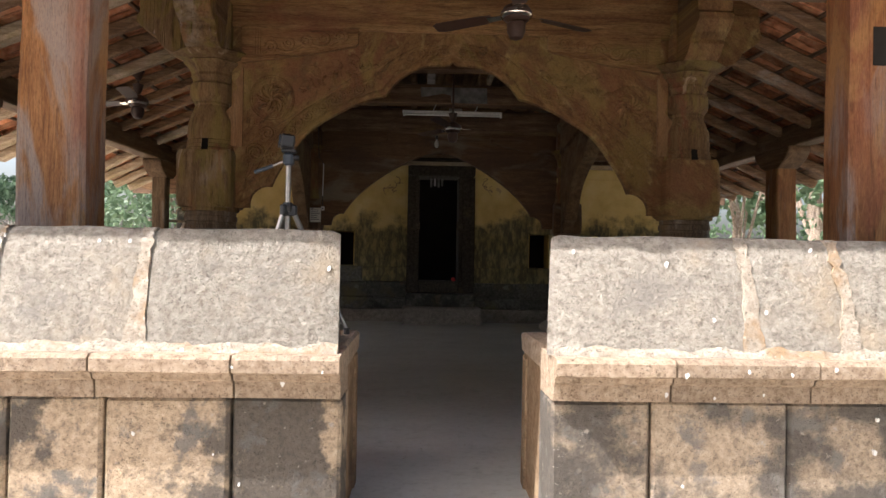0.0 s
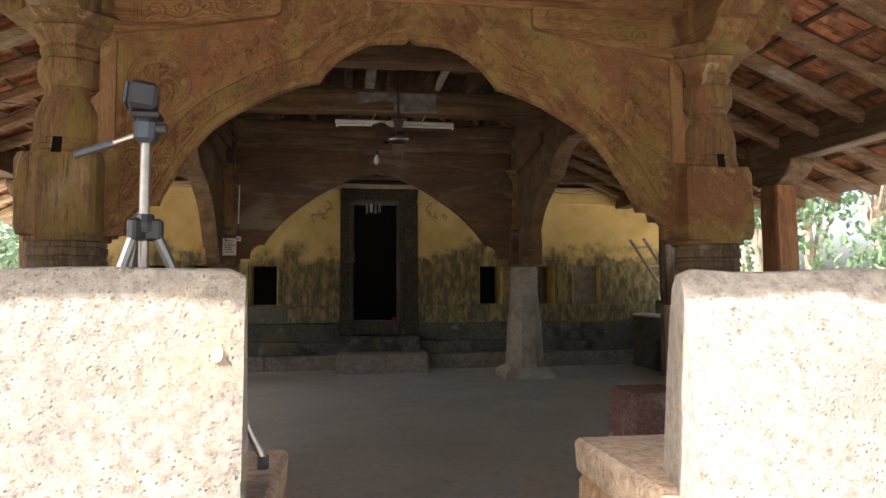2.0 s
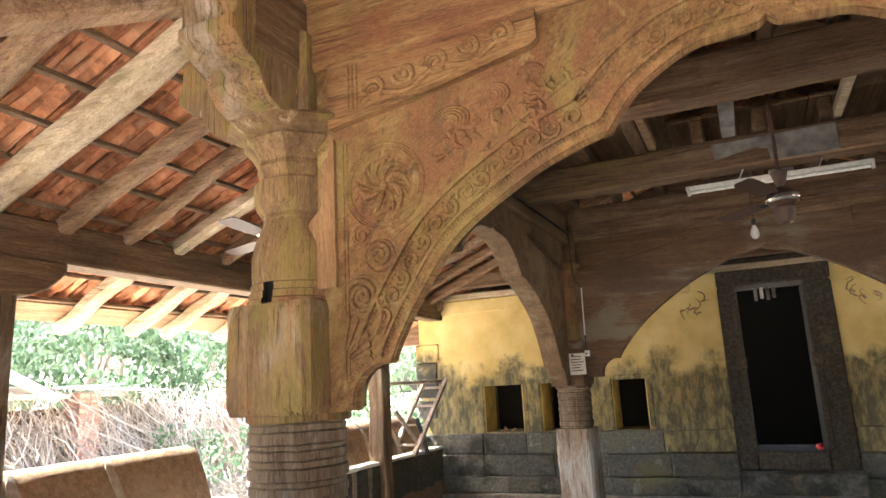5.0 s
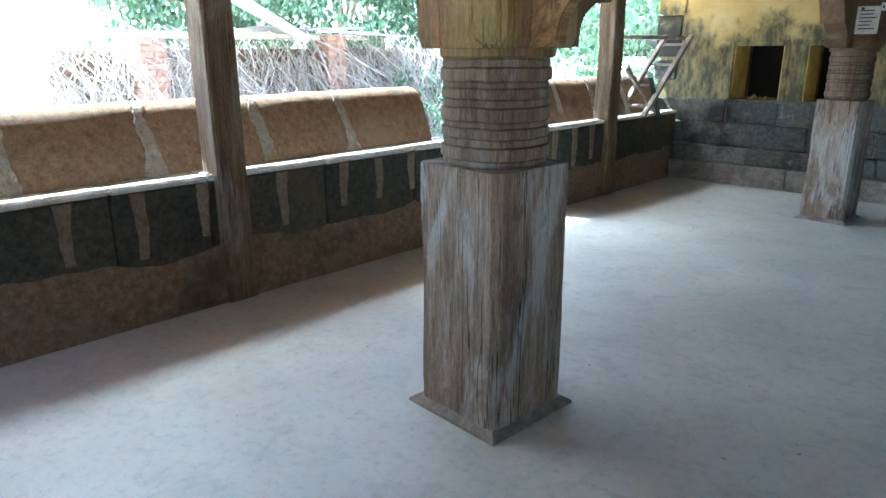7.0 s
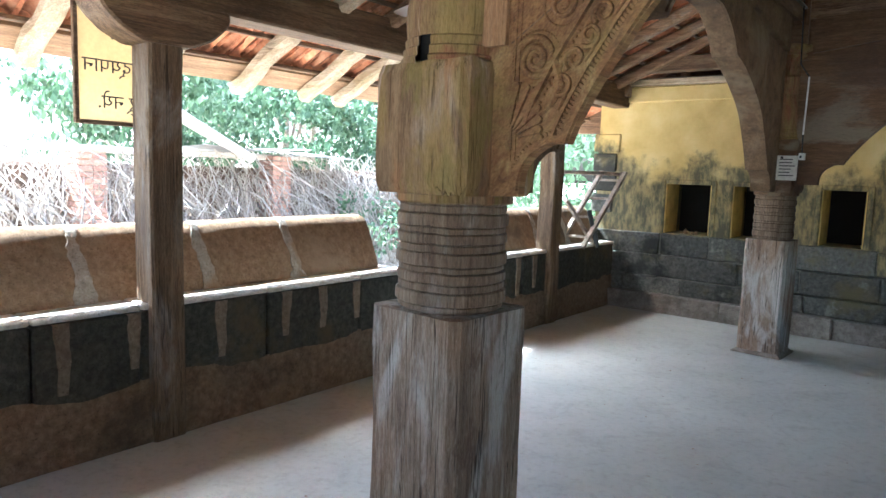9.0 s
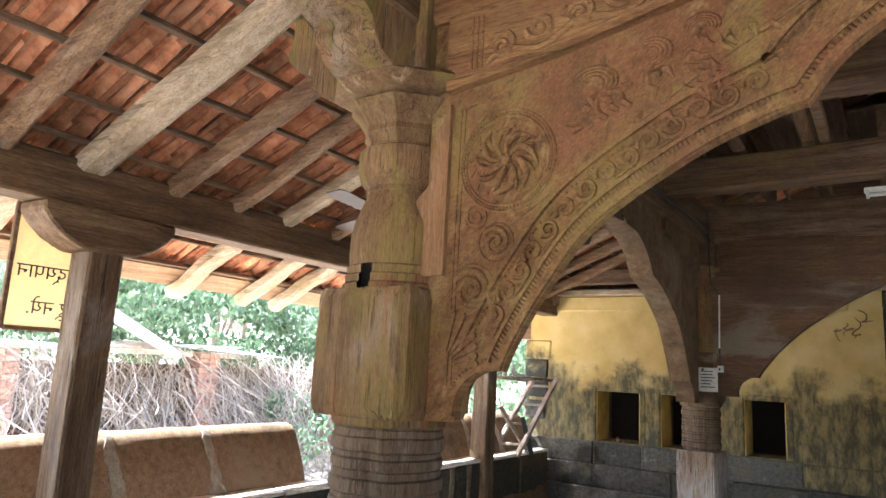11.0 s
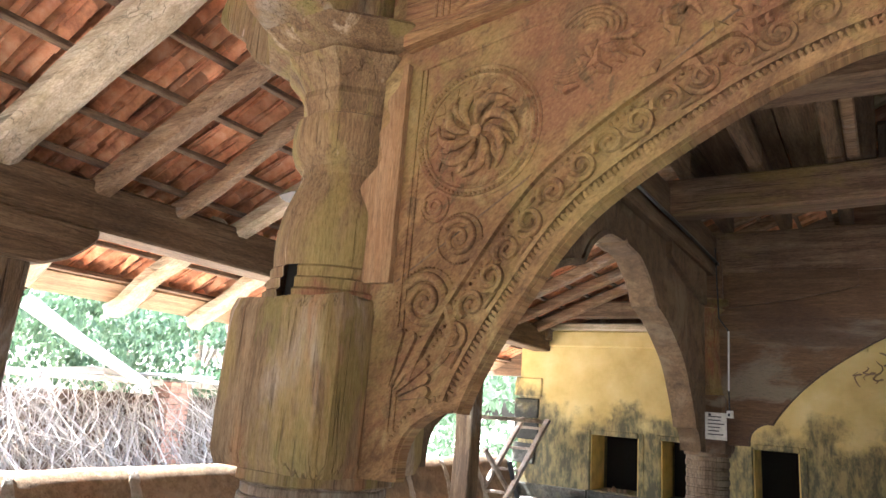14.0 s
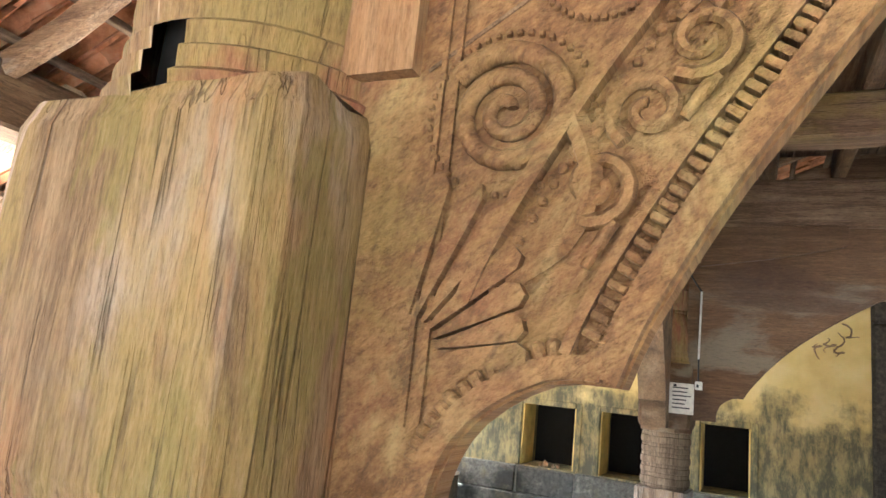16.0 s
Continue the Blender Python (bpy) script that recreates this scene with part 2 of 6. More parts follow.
s_mould = stone("buff_moulding_stone", [(0.2, 0.145, 0.1), (0.37, 0.285, 0.205), (0.48, 0.395, 0.3)], 6,
                [((0.17, 0.15, 0.13), 2.6, 0.56, 0.7)], 0.45, relief=0.8)
s_base = stone("sooty_base_stone", [(0.22, 0.18, 0.14), (0.46, 0.36, 0.25), (0.58, 0.48, 0.36)], 6,
               [((0.075, 0.072, 0.068), 1.7, 0.49, 0.55), ((0.16, 0.155, 0.145), 7.0, 0.54, 0.64), ((0.42, 0.38, 0.33), 22.0, 0.64, 0.7)], 0.45, relief=0.8, specks=0.4)
s_base_dark = stone("soot_covered_base_stone", [(0.2, 0.165, 0.13), (0.4, 0.32, 0.23), (0.52, 0.43, 0.33)], 6,
                    [((0.08, 0.077, 0.073), 1.7, 0.36, 0.46), ((0.19, 0.18, 0.165), 7.0, 0.52, 0.64), ((0.42, 0.38, 0.33), 22.0, 0.63, 0.69)], 0.45, relief=0.8, specks=0.4)
s_lime = stone("lime_mortar", [(0.27, 0.225, 0.17), (0.42, 0.37, 0.3), (0.53, 0.48, 0.4)], 5,
               [((0.33, 0.22, 0.12), 3.0, 0.5, 0.64), ((0.66, 0.62, 0.55), 9.0, 0.6, 0.66)], 0.4, relief=0.9, per_piece=0.05)
# Daylight glare on the side seats is put into this near-white.
s_seat = stone("daylight_white_seat_stone", [(0.5, 0.46, 0.4), (0.68, 0.65, 0.59), (0.76, 0.73, 0.68)], 5,
               [((0.45, 0.36, 0.25), 2.4, 0.58, 0.7)], 0.15, per_piece=0.05)
s_tan = stone("tan_mortar", [(0.15, 0.11, 0.07), (0.23, 0.175, 0.118), (0.31, 0.245, 0.17)], 5, [((0.15, 0.11, 0.075), 6.0, 0.5, 0.64)], 0.25, per_piece=0.1)
s_inner = stone("dusty_brown_stone", [(0.18, 0.115, 0.065), (0.29, 0.195, 0.115), (0.38, 0.275, 0.175)], 4,
                [((0.34, 0.25, 0.16), 2.2, 0.52, 0.7), ((0.11, 0.08, 0.055), 1.6, 0.52, 0.7)], 0.3)
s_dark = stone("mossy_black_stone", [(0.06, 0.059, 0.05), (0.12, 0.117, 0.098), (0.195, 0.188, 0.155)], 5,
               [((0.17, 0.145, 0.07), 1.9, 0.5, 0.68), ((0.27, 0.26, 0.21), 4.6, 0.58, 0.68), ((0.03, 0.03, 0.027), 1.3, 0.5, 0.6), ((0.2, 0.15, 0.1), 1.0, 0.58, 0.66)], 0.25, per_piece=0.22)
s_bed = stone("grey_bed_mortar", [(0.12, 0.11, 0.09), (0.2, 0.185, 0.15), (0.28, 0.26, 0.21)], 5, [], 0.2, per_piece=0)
# Seat-front stone, set darker than s_dark.
s_seat_front = stone("near_black_seat_stone", [(0.034, 0.032, 0.026), (0.066, 0.062, 0.048), (0.115, 0.105, 0.08)], 5,
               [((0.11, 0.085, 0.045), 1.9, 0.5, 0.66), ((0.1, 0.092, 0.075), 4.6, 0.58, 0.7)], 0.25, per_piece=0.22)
# Dusty render, about a third darker than s_inner.
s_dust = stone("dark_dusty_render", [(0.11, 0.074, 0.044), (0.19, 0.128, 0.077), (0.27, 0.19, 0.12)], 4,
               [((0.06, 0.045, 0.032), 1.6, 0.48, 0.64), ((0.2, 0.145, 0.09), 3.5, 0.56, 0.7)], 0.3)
s_door = stone("oiled_door_stone", [(0.03, 0.026, 0.02), (0.065, 0.055, 0.042), (0.12, 0.1, 0.075)], 5,
               [((0.13, 0.105, 0.06), 2.6, 0.55, 0.7)], 0.2)
s_skirt = stone("grey_skirting_plaster", [(0.15, 0.13, 0.105), (0.25, 0.22, 0.18), (0.33, 0.3, 0.25)], 3,
                [((0.12, 0.1, 0.08), 2.0, 0.52, 0.68)], 0.15)
s_plinth = stone("smooth_grey_plaster", [(0.24, 0.215, 0.175), (0.33, 0.3, 0.25), (0.4, 0.37, 0.31)], 3,
                 [((0.22, 0.18, 0.13), 2.4, 0.52, 0.68)], 0.08, relief=0.3, specks=0.12)
s_red = stone("red_laterite", [(0.12, 0.065, 0.055), (0.22, 0.13, 0.11), (0.31, 0.22, 0.19)], 8,
              [((0.36, 0.3, 0.28), 6.0, 0.56, 0.7)], 0.7)
s_brick = stone("red_brick", [(0.36, 0.2, 0.145), (0.5, 0.3, 0.225), (0.58, 0.4, 0.32)], 6, [], 0.2, per_piece=0.25)
s_mud = stone("mud_wall", [(0.1, 0.065, 0.045), (0.18, 0.12, 0.085), (0.27, 0.2, 0.15)], 3,
              [((0.26, 0.22, 0.18), 1.2, 0.5, 0.65)], 0.3)


def yellow_plaster():
    """Ochre limewash with rain-fed mildew growing up from the stone courses."""
    m, t, b = node_mat("ochre_limewash")
    p = place(t)
    f = noise_tex(t, p, 3.0, 6)
    c = ramp(t, f, [(0.3, (0.5, 0.365, 0.13)), (0.5, (0.61, 0.465, 0.185)), (0.7, (0.68, 0.55, 0.26))])
    spots = smooth(t, noise_tex(t, p, 9.0, 8, 0.7), 0.64, 0.72)
    c = mixc(t, maths(t, "MULTIPLY", spots, 0.4), c, (0.36, 0.25, 0.1))
    sep = t.nodes.new("ShaderNodeSeparateXYZ")
    t.links.new(p, sep.inputs[0])
    streak = noise_tex(t, stretch(t, p, (5, 5, 1.3)), 1.0, 8, 0.7)
    blotch = noise_tex(t, p, 1.7, 9, 0.72)
    grow = maths(t, "ADD", maths(t, "MULTIPLY", blotch, 1.15), maths(t, "MULTIPLY", streak, 0.4))
    corner = maths(t, "MULTIPLY", maths(t, "SUBTRACT", 1.0, smooth(t, sep.outputs["X"], -2.8, -2.1)), 0.3)
    patch = noise_tex(t, p, 5.5, 4, 0.5)
    lim = maths(t, "SUBTRACT", maths(t, "ADD", maths(t, "ADD", grow, corner), maths(t, "ADD", maths(t, "MULTIPLY", patch, 0.5), 0.62)), sep.outputs["Z"])
    mould = smooth(t, lim, -0.06, 0.2)
    fine = smooth(t, noise_tex(t, stretch(t, p, (14, 14, 5)), 1.0, 8, 0.75), 0.36, 0.6)
    c = mixc(t, maths(t, "MULTIPLY", mould, maths(t, "ADD", maths(t, "MULTIPLY", fine, 0.45), 0.48)), c, (0.075, 0.078, 0.058))
    t.links.new(c, b.inputs["Base Color"])
    b.inputs["Roughness"].default_value = 0.9
    b.inputs["Specular IOR Level"].default_value = 0.15
    bump(t, b, maths(t, "ADD", f, maths(t, "MULTIPLY", streak, 0.4)), 0.35, 0.01)
    return m


def dusty_floor():
    m, t, b = node_mat("dusty_cement_floor")
    p = place(t)
    f = noise_tex(t, p, 1.1, 6, 0.6)
    g = noise_tex(t, p, 22.0, 8, 0.75)
    c = ramp(t, f, [(0.32, (0.38, 0.385, 0.35)), (0.5, (0.44, 0.445, 0.41)), (0.68, (0.5, 0.505, 0.46))])
    c = mixc(t, maths(t, "MULTIPLY", smooth(t, g, 0.48, 0.72), 0.45), c, (0.22, 0.205, 0.175))
    scuff = noise_tex(t, p, 4.5, 9, 0.75, 0.6)
    c = mixc(t, maths(t, "MULTIPLY", smooth(t, scuff, 0.5, 0.66), 0.3), c, (0.24, 0.225, 0.195))
    sp = smooth(t, noise_tex(t, p, 60.0, 4, 0.7), 0.68, 0.74)
    c = mixc(t, maths(t, "MULTIPLY", sp, 0.7), c, (0.12, 0.1, 0.08))
    t.links.new(c, b.inputs["Base Color"])
    r = t.nodes.new("ShaderNodeMapRange")
    r.inputs[3].default_value, r.inputs[4].default_value = 0.36, 0.66
    t.links.new(g, r.inputs[0])
    t.links.new(r.outputs[0], b.inputs["Roughness"])
    bump(t, b, maths(t, "ADD", g, maths(t, "MULTIPLY", f, 2.0)), 0.3, 0.01)
    return m


def clay_tile():
    m, t, b = node_mat("clay_tile")
    p = place(t)
    f = noise_tex(t, p, 11.0, 6, 0.65)
    c = ramp(t, f, [(0.3, (0.3, 0.12, 0.06)), (0.5, (0.62, 0.28, 0.14)), (0.7, (0.74, 0.45, 0.28))])
    k = t.nodes.new("ShaderNodeHueSaturation")
    isl = t.nodes.new("ShaderNodeNewGeometry").outputs["Random Per Island"]
    both = maths(t, "FRACT", maths(t, "ADD", isl, rand(t)))
    t.links.new(maths(t, "ADD", maths(t, "MULTIPLY", both, 0.7), 0.55), k.inputs["Value"])
    t.links.new(c, k.inputs["Color"])
    t.links.new(k.outputs[0], b.inputs["Base Color"])
    b.inputs["Roughness"].default_value = 0.85
    bump(t, b, f, 0.4, 0.008)
    return m


def leafy(name, lo, mid, hi):
    m, t, b = node_mat(name)
    isl = t.nodes.new("ShaderNodeNewGeometry").outputs["Random Per Island"]
    c = ramp(t, isl, [(0.0, lo), (0.5, mid), (1.0, hi)])
    t.links.new(c, b.inputs["Base Color"])
    b.inputs["Roughness"].default_value = 0.55
    tr = t.nodes.new("ShaderNodeBsdfTranslucent")
    t.links.new(c, tr.inputs[0])
    mx = t.nodes.new("ShaderNodeMixShader")
    mx.inputs[0].default_value = 0.35
    t.links.new(b.outputs[0], mx.inputs[1])
    t.links.new(tr.outputs[0], mx.inputs[2])
    t.links.new(mx.outputs[0], t.nodes["Material Output"].inputs[0])
    return m


m_ochre = plain("clean_ochre_limewash", (0.6, 0.42, 0.13), 0.9, 0.0, 0.25, 5.0)
m_yellow, m_floor, m_tile = yellow_plaster(), dusty_floor(), clay_tile()
m_leaf = leafy("green_leaves", (0.05, 0.09, 0.04), (0.1, 0.165, 0.085), (0.17, 0.25, 0.14))
m_dry = leafy("dry_twigs", (0.22, 0.18, 0.14), (0.4, 0.35, 0.29), (0.6, 0.55, 0.48))
m_bark = stone("bark", [(0.12, 0.09, 0.06), (0.26, 0.21, 0.16), (0.4, 0.35, 0.29)], 4, [], 0.4)
m_log = stone("bleached_log", [(0.4, 0.36, 0.3), (0.58, 0.54, 0.48), (0.7, 0.67, 0.62)], 4, [], 0.2)
m_ground = stone("dry_earth", [(0.46, 0.39, 0.31), (0.6, 0.53, 0.44), (0.68, 0.62, 0.53)], 2,
                 [((0.24, 0.25, 0.13), 0.9, 0.58, 0.7)], 0.2, per_piece=0)
m_black = plain("black_plastic", (0.015, 0.015, 0.017), 0.35)
m_silver = plain("brushed_aluminium", (0.36, 0.34, 0.32), 0.35, 1.0)
m_grey_pl = plain("grey_plastic", (0.03, 0.04, 0.055), 0.4)
m_fan = plain("brown_enamel", (0.05, 0.024, 0.016), 0.55)
m_chrome = plain("chrome_trim", (0.75, 0.72, 0.66), 0.12, 1.0)
m_white = plain("white_enamel", (0.72, 0.72, 0.7), 0.4)
m_paper = plain("paper", (0.72, 0.7, 0.64), 0.8)
m_ink = plain("ink", (0.05, 0.045, 0.05), 0.8)
m_sign = plain("cream_sign_paint", (0.86, 0.75, 0.47), 0.6)
_n = m_sign.node_tree
_tr, _mx = _n.nodes.new("ShaderNodeBsdfTranslucent"), _n.nodes.new("ShaderNodeMixShader")
_tr.inputs[0].default_value, _mx.inputs[0].default_value = (0.55, 0.4, 0.19, 1), 0.6
_n.links.new(_n.nodes["Principled BSDF"].outputs[0], _mx.inputs[1])
_n.links.new(_tr.outputs[0], _mx.inputs[2])
_n.links.new(_mx.outputs[0], _n.nodes["Material Output"].inputs[0])
m_lime_white = plain("limewash_patch", (0.2, 0.19, 0.175), 0.85, 0.0, 0.5, 6.0)
m_tin = plain("bleached_tin", (0.36, 0.35, 0.33), 0.5, 0.3, 0.2, 4.0)
m_flower = plain("red_flower", (0.5, 0.02, 0.02), 0.6)
m_rubber = plain("rubber", (0.03, 0.03, 0.03), 0.8)
# Near-black that puts the shade of unlit recesses into the colour.
m_void = plain("recess_shade_black", (0.012, 0.011, 0.01), 0.9)
m_ladder = wood("ladder_wood", (0.2, 0.15, 0.11), (0.4, 0.33, 0.27), (0.56, 0.5, 0.43), "", [], 0.8, 0.5)
m_glass, _t, _b = node_mat("bulb_glass")
_b.inputs["Base Color"].default_value = (0.9, 0.9, 0.88, 1)
_b.inputs["Roughness"].default_value, _b.inputs["Transmission Weight"].default_value = 0.25, 0.6


# ---- mesh helpers ----
def part(name, bm, material, parent=None, label="", soft=0.0):
    """Links a bmesh as one mesh object, under a thing or part if one is given."""
    bmesh.ops.recalc_face_normals(bm, faces=bm.faces)
    me = bpy.data.meshes.new(name)
    bm.to_mesh(me)
    bm.free()
    me.materials.append(material)
    if soft:
        me.polygons.foreach_set("use_smooth", [True] * len(me.polygons))
        me.set_sharp_from_angle(angle=radians(soft))
    ob = new(name, me)
    ob.parent = parent
    if label:
        ob["label"] = label
    return ob


def thing(name, label, category, at=(0, 0, 0), group="", kind=""):
    """An Empty at a thing's base; its parts are built in world metres and kept there."""
    return tagged(new(name), label, category, group, kind)


def cbox(bm, lo, hi, c=0.01, jit=0.0, m=None):
    """A box with chamfered edges and slightly uneven corners."""
    v = {}
    mid = [(a + b) / 2 for a, b in zip(lo, hi)]
    c = min(c, *[(b - a) * 0.3 for a, b in zip(lo, hi)])
    for s in ((i, j, k) for i in (0, 1) for j in (0, 1) for k in (0, 1)):
        base = [(lo, hi)[s[a]][a] + random.uniform(-jit, jit) for a in range(3)]
        for a in range(3):
            p = [base[b] if b == a else base[b] + (c if s[b] == 0 else -c) for b in range(3)]
            v[s, a] = bm.verts.new(m @ Vector(p) if m else p)
    for a in range(3):
        b, d = [k for k in range(3) if k != a]
        for side in (0, 1):
            ring = []
            for x, y in ((0, 0), (1, 0), (1, 1), (0, 1)):
                s = [0, 0, 0]
                s[a], s[b], s[d] = side, x, y
                ring.append(v[tuple(s), a])
            bm.faces.new(ring)
        for x in (0, 1):
            for y in (0, 1):
                s0, s1 = [0, 0, 0], [0, 0, 0]
                s0[b] = s1[b] = x
                s0[d] = s1[d] = y
                s1[a] = 1
                bm.faces.new((v[tuple(s0), b], v[tuple(s1), b], v[tuple(s1), d], v[tuple(s0), d]))
    for s in ((i, j, k) for i in (0, 1) for j in (0, 1) for k in (0, 1)):
        bm.faces.new((v[s, 0], v[s, 1], v[s, 2]))
    return bm


def box(lo, hi, c=0.01, jit=0.0, m=None):
    return cbox(bmesh.new(), lo, hi, c, jit, m)


def prism(bm, outline, y0, y1, m=None):
    """A polygon in x, z pushed through in y."""
    a = [bm.verts.new(m @ Vector((x, y0, z)) if m else (x, y0, z)) for x, z in outline]
    b = [bm.verts.new(m @ Vector((x, y1, z)) if m else (x, y1, z)) for x, z in outline]
    bm.faces.new(a)
    bm.faces.new(b[::-1])
    for n in range(len(a)):
        bm.faces.new((a[n], a[n - 1], b[n - 1], b[n]))
    return bm


def strip(bm, low, high, y0, y1, m=None):
    """A solid between two lines of equally many points in x, z."""
    q = lambda p, y: bm.verts.new(m @ Vector((p[0], y, p[1])) if m else (p[0], y, p[1]))
    rows = [[q(a, y0), q(b, y0), q(b, y1), q(a, y1)] for a, b in zip(low, high)]
    for r, s in zip(rows, rows[1:]):
        for k in range(4):
            bm.faces.new((r[k], r[(k + 1) % 4], s[(k + 1) % 4], s[k]))
    bm.faces.new(rows[0])
    bm.faces.new(rows[-1][::-1])
    return bm


def lathe(bm, prof, cx, cy, n=28, turn=0.0):
    rings = []
    for r, z in prof:
        rings.append([bm.verts.new((cx + r * math.cos(turn + 2 * math.pi * k / n), cy + r * math.sin(turn + 2 * math.pi * k / n), z)) for k in range(n)])
    for a, b in zip(rings, rings[1:]):
        for k in range(n):
            bm.faces.new((a[k], a[(k + 1) % n], b[(k + 1) % n], b[k]))
    bm.faces.new(rings[0][::-1])
    bm.faces.new(rings[-1])
    return bm


def tube(bm, pts, r, n=6, taper=1.0, m=None):
    """A round bar along a line of points."""
    pts = [Vector(p) for p in pts]
    rings = []
    for k, p in enumerate(pts):
        d = (pts[min(k + 1, len(pts) - 1)] - pts[max(k - 1, 0)]).normalized()
        u = d.orthogonal().normalized() if k == 0 else (u - d * u.dot(d)).normalized()
        w = d.cross(u)
        rr = (r[k] if isinstance(r, (list, tuple)) else r) * (1 + (taper - 1) * k / max(1, len(pts) - 1))
        ring = [p + rr * (math.cos(2 * math.pi * a / n) * u + math.sin(2 * math.pi * a / n) * w) for a in range(n)]
        rings.append([bm.verts.new(m @ q if m else q) for q in ring])
    for a, b in zip(rings, rings[1:]):
        for k in range(n):
            bm.faces.new((a[k], a[(k + 1) % n], b[(k + 1) % n], b[k]))
    bm.faces.new(rings[0][::-1])
    bm.faces.new(rings[-1])
    return bm


def timber(bm, p0, p1, w, h, wob=0.008, segs=8, cut=0.18, seed=0):
    """A hewn timber of w by h between two points, with rounded arrises and an uneven line."""
    p0, p1 = Vector(p0), Vector(p1)
    d = (p1 - p0).normalized()
    side = d.cross(Vector((0, 0, 1)))
    side = side.normalized() if side.length > 0.01 else Vector((1, 0, 0))
    up = side.cross(d)
    sec = [(-.5, -.5 + cut), (-.5 + cut, -.5), (.5 - cut, -.5), (.5, -.5 + cut), (.5, .5 - cut), (.5 - cut, .5), (-.5 + cut, .5), (-.5, .5 - cut)]
    rings = []
    for k in range(segs + 1):
        c = p0.lerp(p1, k / segs)
        o = noise.noise_vector(Vector((k * 0.6, seed * 3.7, 0.5))) * wob * 1.5
        g = 1 + noise.noise(Vector((k * 0.5, seed * 1.9, 9))) * wob * 6
        rings.append([bm.verts.new(c + o + side * (a * w * g + random.uniform(-wob, wob) * 0.25) + up * (b * h * g)) for a, b in sec])
    for a, b in zip(rings, rings[1:]):
        for k in range(8):
            bm.faces.new((a[k], a[(k + 1) % 8], b[(k + 1) % 8], b[k]))
    bm.faces.new(rings[0][::-1])
    bm.faces.new(rings[-1])
    return bm


def curve(pts, per=6):
    """Points along a smooth line through the given ones."""
    p = [pts[0], *pts, pts[-1]]
    out = []
    for k in range(1, len(p) - 2):
        for s in range(per):
            u = s / per
            out.append(tuple(0.5 * (2 * b + (c - a) * u + (2 * a - 5 * b + 4 * c - d) * u * u + (3 * b - a - 3 * c + d) * u ** 3)
                             for a, b, c, d in zip(p[k - 1], p[k], p[k + 1], p[k + 2])))
    return out + [tuple(pts[-1])]


# ---- ground and floor ----
GROUND = -0.45
ground = tagged(part("ground", box((-150, -120, GROUND - 0.5), (150, 160, GROUND), 0.01), m_ground), "dry bare earth with sparse weeds", "ground", kind="structure")
floor = tagged(part("floor", box((-2.62, 3.3, -0.5), (5.0, 12.3, 0.0), 0.01), m_floor), "dusty grey cement floor with footmarks", "floor", kind="structure")
step = tagged(part("entrance_step", box((0.5, 2.85, GROUND - 0.02), (1.62, 3.3, -0.2), 0.03, 0.01), s_base), "worn stone entrance step below the parapet gap", "step", kind="structure")


# ---- stone parapets with sloping backrests ----
def backrest_section(side):
    """Depth (from the outer foot inwards) and height of a backrest, outer foot first."""
    if side:
        return [(0.0, 0.0), (0.03, 0.14), (0.06, 0.26), (0.09, 0.33), (0.13, 0.375), (0.18, 0.39), (0.23, 0.38), (0.27, 0.34), (0.31, 0.27), (0.36, 0.15), (0.4, 0.06), (0.425, 0.0)]
    return [(0.0, 0.0), (0.03, 0.1), (0.06, 0.22), (0.095, 0.34), (0.12, 0.41), (0.145, 0.44), (0.185, 0.445), (0.225, 0.42), (0.27, 0.33), (0.315, 0.21), (0.35, 0.09), (0.37, 0.0)]


def sweep(bm, sec, n0, n1, m, wob=0.005, segs=5, splay=(0.0, 0.0), worn=0.0):
    rings = []
    cd, ch = sum(p[0] for p in sec) / len(sec), sum(p[1] for p in sec) / len(sec)
    flat = sec
    for k in range(segs + 1):
        u = n0 + (n1 - n0) * k / segs
        g = 1.0
        if worn and k in (0, 1, segs - 1, segs):
            g = 0.93 if k in (0, segs) else 1.0
            u += (worn - (n1 - n0) / segs) * ((k == 1) - (k == segs - 1))
        sec = [(cd + (d - cd) * g, ch + (h - ch) * g if h > 0.01 else h) for d, h in flat]
        rings.append([bm.verts.new(m @ Vector((u + d * (splay[0] * (k < 2) + splay[1] * (k > segs - 2)), d + noise.noise(Vector((u * 3, d * 9, h * 9))) * wob, h + noise.noise(Vector((u * 4, h * 5, 7 + d))) * wob * (h > 0.01)))) for d, h in sec])
    for a, b in zip(rings, rings[1:]):
        for k in range(len(sec)):
            j = (k + 1) % len(sec)
            bm.faces.new((a[k], a[j], b[j], b[k]))
    bm.faces.new(rings[0][::-1])
    bm.faces.new(rings[-1])
    return bm


